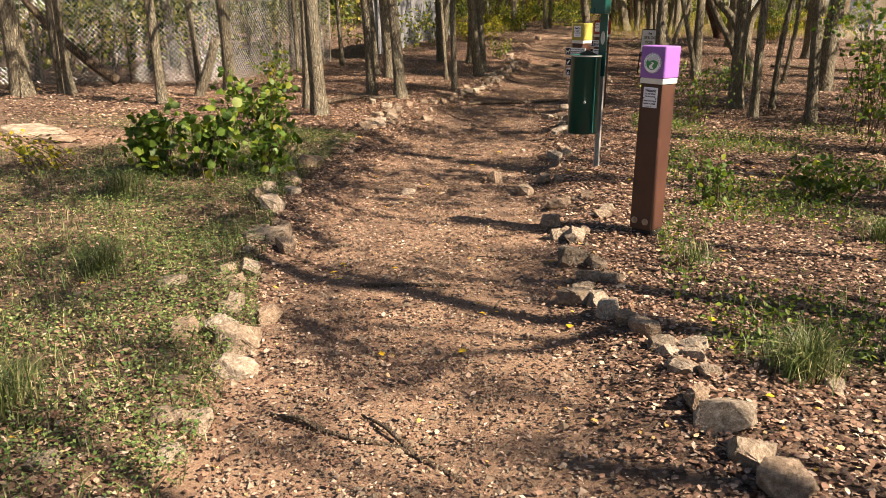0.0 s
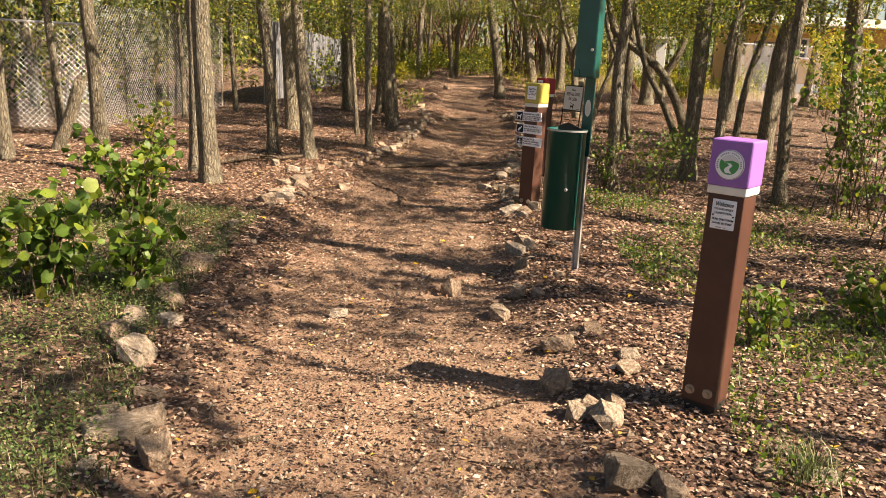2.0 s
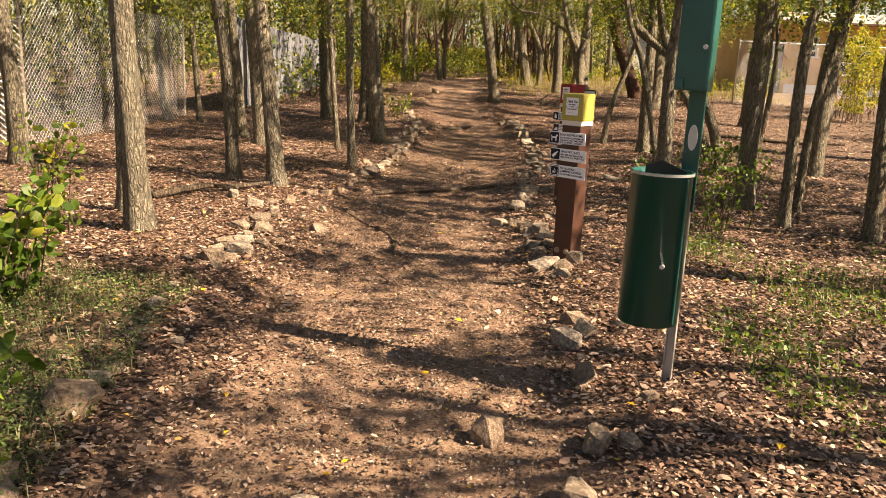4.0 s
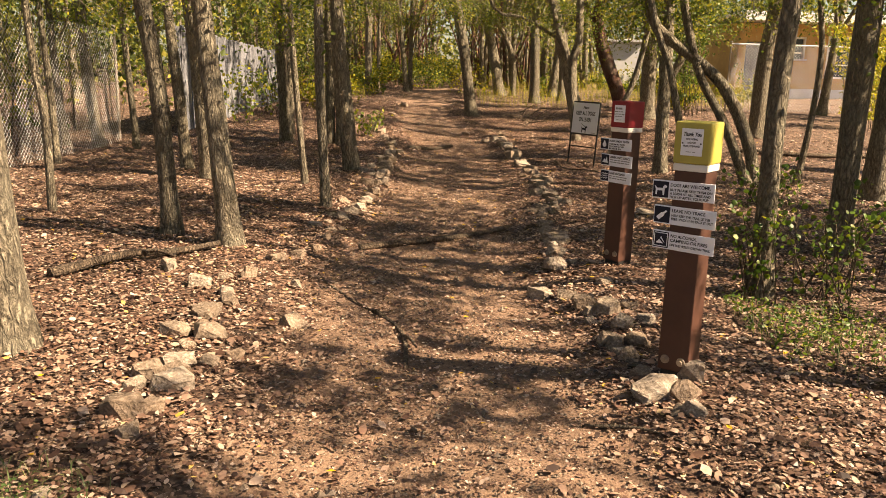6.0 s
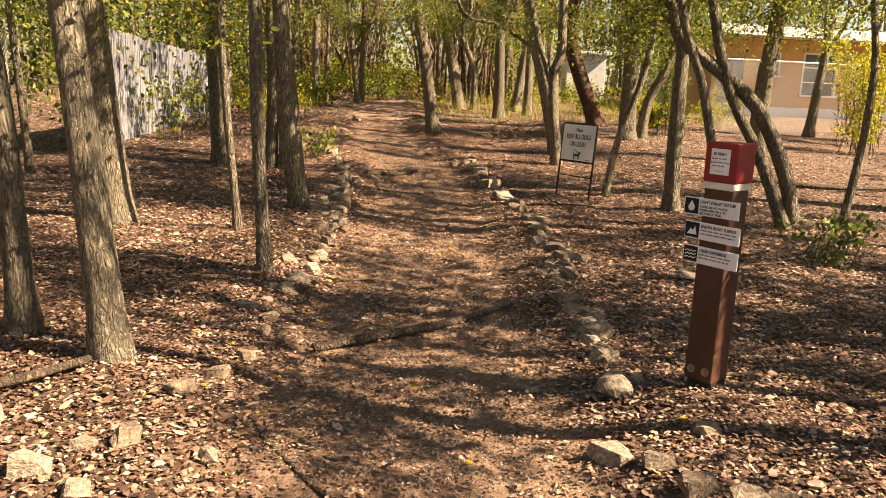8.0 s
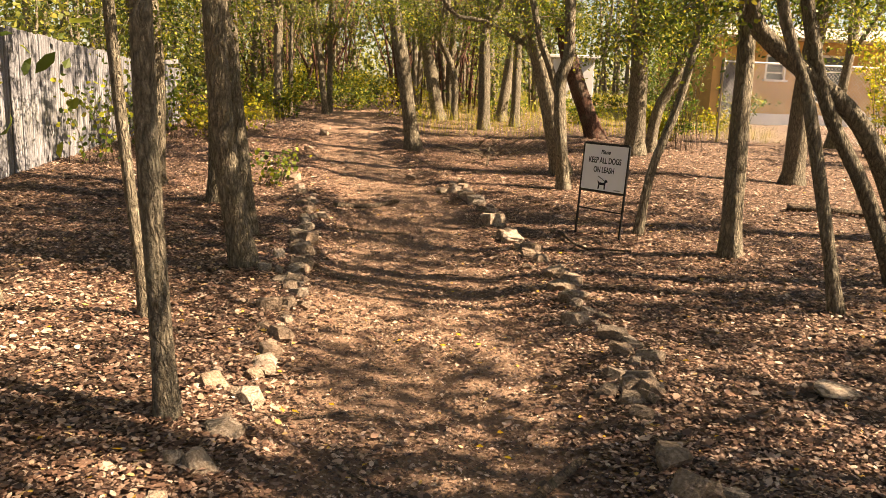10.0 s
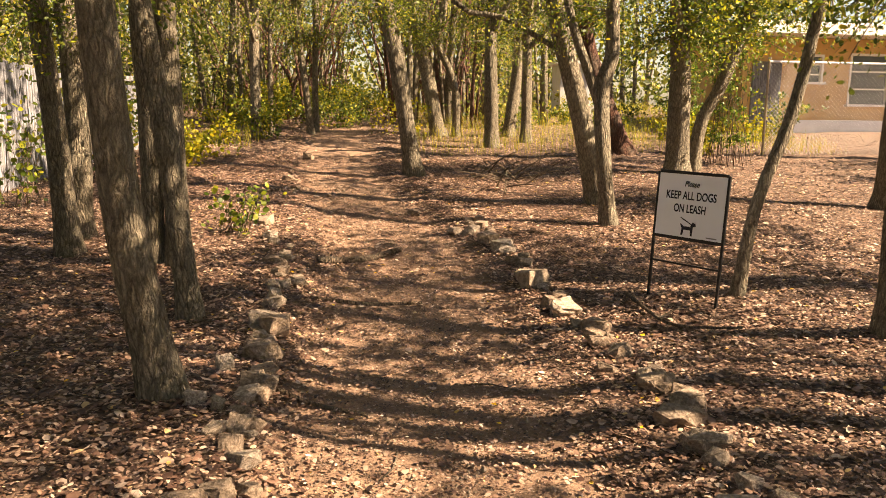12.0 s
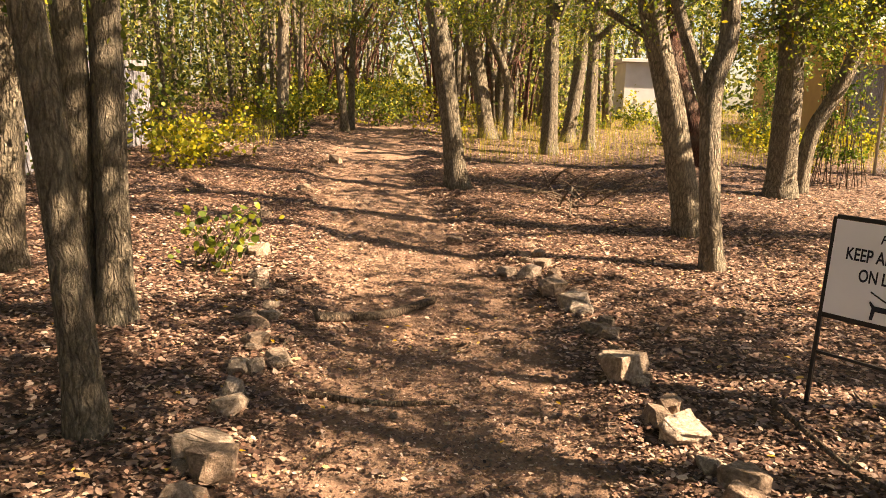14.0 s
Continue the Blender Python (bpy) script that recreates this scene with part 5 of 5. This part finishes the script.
yr = rl.uniform(2.0, 10, N)
xr = 2.5 + np.abs(rl.normal(0, 1.6, N)) - 0.1 * (yr - 4)
kr = (np.sin(xr * 2.7 + 2) * np.sin(yr * 2.1) + rl.normal(0, 0.3, N) > 0.15) & (off_trail(xr, yr) > 1.25)
xr, yr = xr[kr], yr[kr]
c = np.stack([xr, yr, height(xr, yr) + rl.uniform(0.01, 0.10, len(xr))], 1)
tagged(new("ground_cover", leaf_mesh("ground_cover", c, rl.uniform(0.015, 0.04, len(c)), M_BUSH, rl, 0.5, 0.7)), "sparse green weeds among dead leaves", "weeds", kind="stuff")
kg = rl.uniform(0, 1, len(xr)) < 0.4
blades("grass", xr[kg], yr[kg], rl.uniform(0.05, 0.2, kg.sum()), M_GRASS, rl, "sparse green grass among dead leaves", 0.8)
for x, y, n, tall in ((3.17, 1.95, 700, 0.26), (2.75, 3.5, 120, 0.22), (0.35, 0.75, 500, 0.28), (-0.35, 2.2, 300, 0.25), (-1.3, 3.6, 300, 0.3), (3.9, 4.3, 250, 0.3)):
    r = np.random.default_rng(int(x * 50) + 400)
    a, q = r.uniform(0, 6.28, n), np.abs(r.normal(0, 0.07, n))
    blades("grass_tuft", x + q * np.cos(a), y + q * np.sin(a), r.uniform(tall * 0.5, tall * 1.2, n), M_GRASS, r, "arching tuft of green grass", 1.1)
N = 16000
xm, ym = rl.uniform(-5, 8, N), rl.uniform(27.5, 44, N)
km = (off_trail(xm, ym) > 1.8)
# meadow brightness is in the M_GOLD colour, as trees shade this ground
blades("meadow_grass", xm[km], ym[km], rl.uniform(0.25, 0.6, km.sum()), M_GOLD, rl, "tall yellow grass beyond the wood, coloured as if sunlit", 0.5)

# ---- dead leaves and pebbles ----
def litter(n, x_span, y0, y1, lo, hi, seed, words, trodden=False):
    r = np.random.default_rng(seed)
    y = y0 + (y1 - y0) * r.uniform(0, 1, n)
    x = trail_x(y) + r.normal(0, x_span, n)
    o = off_trail(x, y)
    clump = 0.5 + 0.5 * np.sin(x * 3.3 + np.sin(y * 2.1)) * np.sin(y * 2.9 + 0.7 * x)
    p = np.where(o < 1, 0.05 + 0.7 * smooth(0.45, 0.95, o) + 0.16 * clump, 1.0)
    p = np.where(y > 9.5, np.maximum(p, 0.05 + 0.26 * clump), p)
    p = np.where((o < 1) & (y < 6), np.maximum(p * 0.6, 0.10 * clump), p)
    grass = (x < left_edge_x(y) - 0.1) & (y < 7.0)
    p = np.where(grass, 0.4, p)
    p = np.where((o < 1.2) & trodden, 0.9, p)
    k = r.uniform(0, 1, n) < p
    x, y = x[k], y[k]
    c = np.stack([x, y, height(x, y) + r.uniform(0.004, 0.022, len(x))], 1)
    return tagged(new("leaf_litter", leaf_mesh("leaf_litter", c, r.uniform(lo, hi, len(c)) , M_LITTER, r, 0.72, 0.6, None, hi > 0.03)), words, "dead leaves", kind="stuff")


litter(320000, 2.8, -0.5, 13.0, 0.014, 0.037, 31, "brown dry leaves carpeting the ground")
litter(320000, 3.3, 12.0, 27.0, 0.016, 0.040, 32, "brown dry leaves carpeting the ground")
litter(130000, 6.5, 5.0, 40.0, 0.03, 0.07, 33, "scattered brown dry leaves under the trees")
litter(120000, 0.9, -0.5, 22.0, 0.006, 0.024, 34, "small brown leaf fragments trodden into the trail", True)
r = np.random.default_rng(71)
n = 160
yy = r.uniform(1.6, 20, n)
xx = trail_x(yy) + r.normal(0, 1.7, n)
c = np.stack([xx, yy, height(xx, yy) + 0.025], 1)
tagged(new("yellow_leaves", leaf_mesh("yellow_leaves", c, r.uniform(0.028, 0.05, n), M_YELLOW, r, 0.8, 0.7)), "bright yellow fallen leaves scattered on the ground", "fallen leaves", kind="stuff")
n = 24000
yy = 24 * r.uniform(0, 1, n) ** 1.5
xx = trail_x(yy) + r.normal(0, 0.7, n)
s = r.uniform(0.004, 0.013, n) * np.where(r.uniform(0, 1, n) > 0.93, 2.0, 1)
octa = np.array([(1, 0, 0), (0, 1, 0), (-1, 0, 0), (0, -1, 0), (0, 0, 0.7), (0, 0, -0.5)])
tri = np.array([(0, 1, 4), (1, 2, 4), (2, 3, 4), (3, 0, 4), (1, 0, 5), (2, 1, 5), (3, 2, 5), (0, 3, 5)])
v = octa[None] * s[:, None, None] * r.uniform(0.6, 1.3, (n, 6, 1))
a = r.uniform(0, 6.28, n)
ca, sa = np.cos(a)[:, None], np.sin(a)[:, None]
v = np.stack([v[..., 0] * ca - v[..., 1] * sa + xx[:, None], v[..., 0] * sa + v[..., 1] * ca + yy[:, None], v[..., 2] + (height(xx, yy) + 0.006)[:, None]], -1)
f = (np.arange(n)[:, None, None] * 6 + tri[None]).reshape(-1, 3)
tagged(new("pebbles", raw_mesh("pebbles", v.reshape(-1, 3), f, M_STONE, True)), "small loose stones in the trodden dirt", "pebbles", kind="stuff")

# ---- far woods ----
def woods(n, seed, centre, spread, lo, hi, bands, small, large):
    r = np.random.default_rng(seed)
    ang, rad = r.normal(centre, spread, n), r.uniform(lo, hi, n)
    x, y = rad * np.sin(ang) * 0.85, 14 + rad * np.cos(ang)
    ok = ~((x > 3.0) & (x < 20) & (y > 24) & (y < 44)) & ((np.abs(x - trail_x(y)) > 1.3) | (y > 38)) & ~((x > -5.6) & (x < 6) & (y < 33))
    x, y = x[ok], y[ok]
    z = r.uniform(0.1, bands, len(x))
    hub = np.sin(x * 1.3 + 2) * np.sin(y * 1.1 + 1) * np.sin(z * 1.5 + x) + r.normal(0, 0.12, len(x))
    bare = (x > -5) & (x < 1) & (y > 30) & (y < 47) & (z < 2.6) & (r.uniform(0, 1, len(x)) < 0.8)
    c = np.stack([x, y, height(x, y) + z], 1)[(hub > -0.05) & ~bare]
    tagged(new("far_woods", leaf_mesh("far_woods", c, r.uniform(small, large, len(c)), M_FAR, r, 0.2, 0.6)), "dense green and yellow far woodland foliage", "woods", kind="stuff")


woods(300000, 15, -0.12, 0.5, 19, 36, 6.5, 0.05, 0.16)
woods(50000, 18, -1.25, 0.35, 10, 26, 6.0, 0.08, 0.22)
woods(110000, 16, 0.0, 1.6, 32, 48, 9.0, 0.2, 0.45)
r = np.random.default_rng(17)
runs = []
for k in range(620):
    a, q = (r.uniform(0, 2 * math.pi) if k % 2 else r.normal(1.6, 0.35)), r.uniform(20, 46)
    x, y = q * math.cos(a) * 0.85, 14 + q * math.sin(a)
    if 3 < x < 20 and 24 < y < 44 or abs(x - float(trail_x(y))) < 1.6 or (-6.5 < x < 6 and y < 32.5):
        continue
    z, w, l = ground_z(x, y) - 0.2, r.uniform(0.03, 0.13), r.uniform(-0.5, 0.5, 2)
    runs.append(([(x, y, z), (x + l[0] * 0.4, y, z + 1.6), (x + l[0], y + l[1] * 0.5, z + 3.4), (x + l[0] * 1.7, y + l[1], z + 6.5)], [w, w * 0.85, w * 0.7, w * 0.35]))
tagged(new("far_trunks", tube_mesh("far_trunks", runs, M_BARK, 7)), "many grey far-off woodland trunks", "woods", kind="stuff")
runs = []
for k in range(150):
    x, y = r.uniform(-13, -6.6), r.uniform(4, 21)
    z, w, l = ground_z(x, y) - 0.05, r.uniform(0.006, 0.028), r.uniform(-0.7, 0.7, 2)
    runs.append(([(x, y, z), (x + l[0] * 0.3, y + l[1] * 0.3, z + 0.8), (x + l[0], y + l[1], z + 1.9), (x + l[0] * 1.6, y + l[1] * 1.8, z + 3.2)], [w, w * 0.8, w * 0.55, w * 0.3]))
tagged(new("brush", tube_mesh("brush", runs, M_BARK, 5)), "tangle of bare thin stems behind the wire fence", "brush", kind="stuff")
runs = []
for k in range(170):
    x, y = r.uniform(-6.5, 1.5), r.uniform(34, 46)
    if abs(x - float(trail_x(y))) < 0.9:
        continue
    z, w, l = ground_z(x, y) - 0.1, r.uniform(0.02, 0.07), r.uniform(-1.6, 1.6)
    runs.append(([(x, y, z), (x + l * 0.25, y, z + 1.2), (x + l * 0.7, y + 0.2, z + 2.4), (x + l * 1.5, y + 0.3, z + 4.2)], [w, w * 0.85, w * 0.7, w * 0.4]))
tagged(new("thicket", tube_mesh("thicket", runs, M_BARK_RED, 6)), "tangle of dark leaning stems at the far end of the trail", "thicket", kind="stuff")
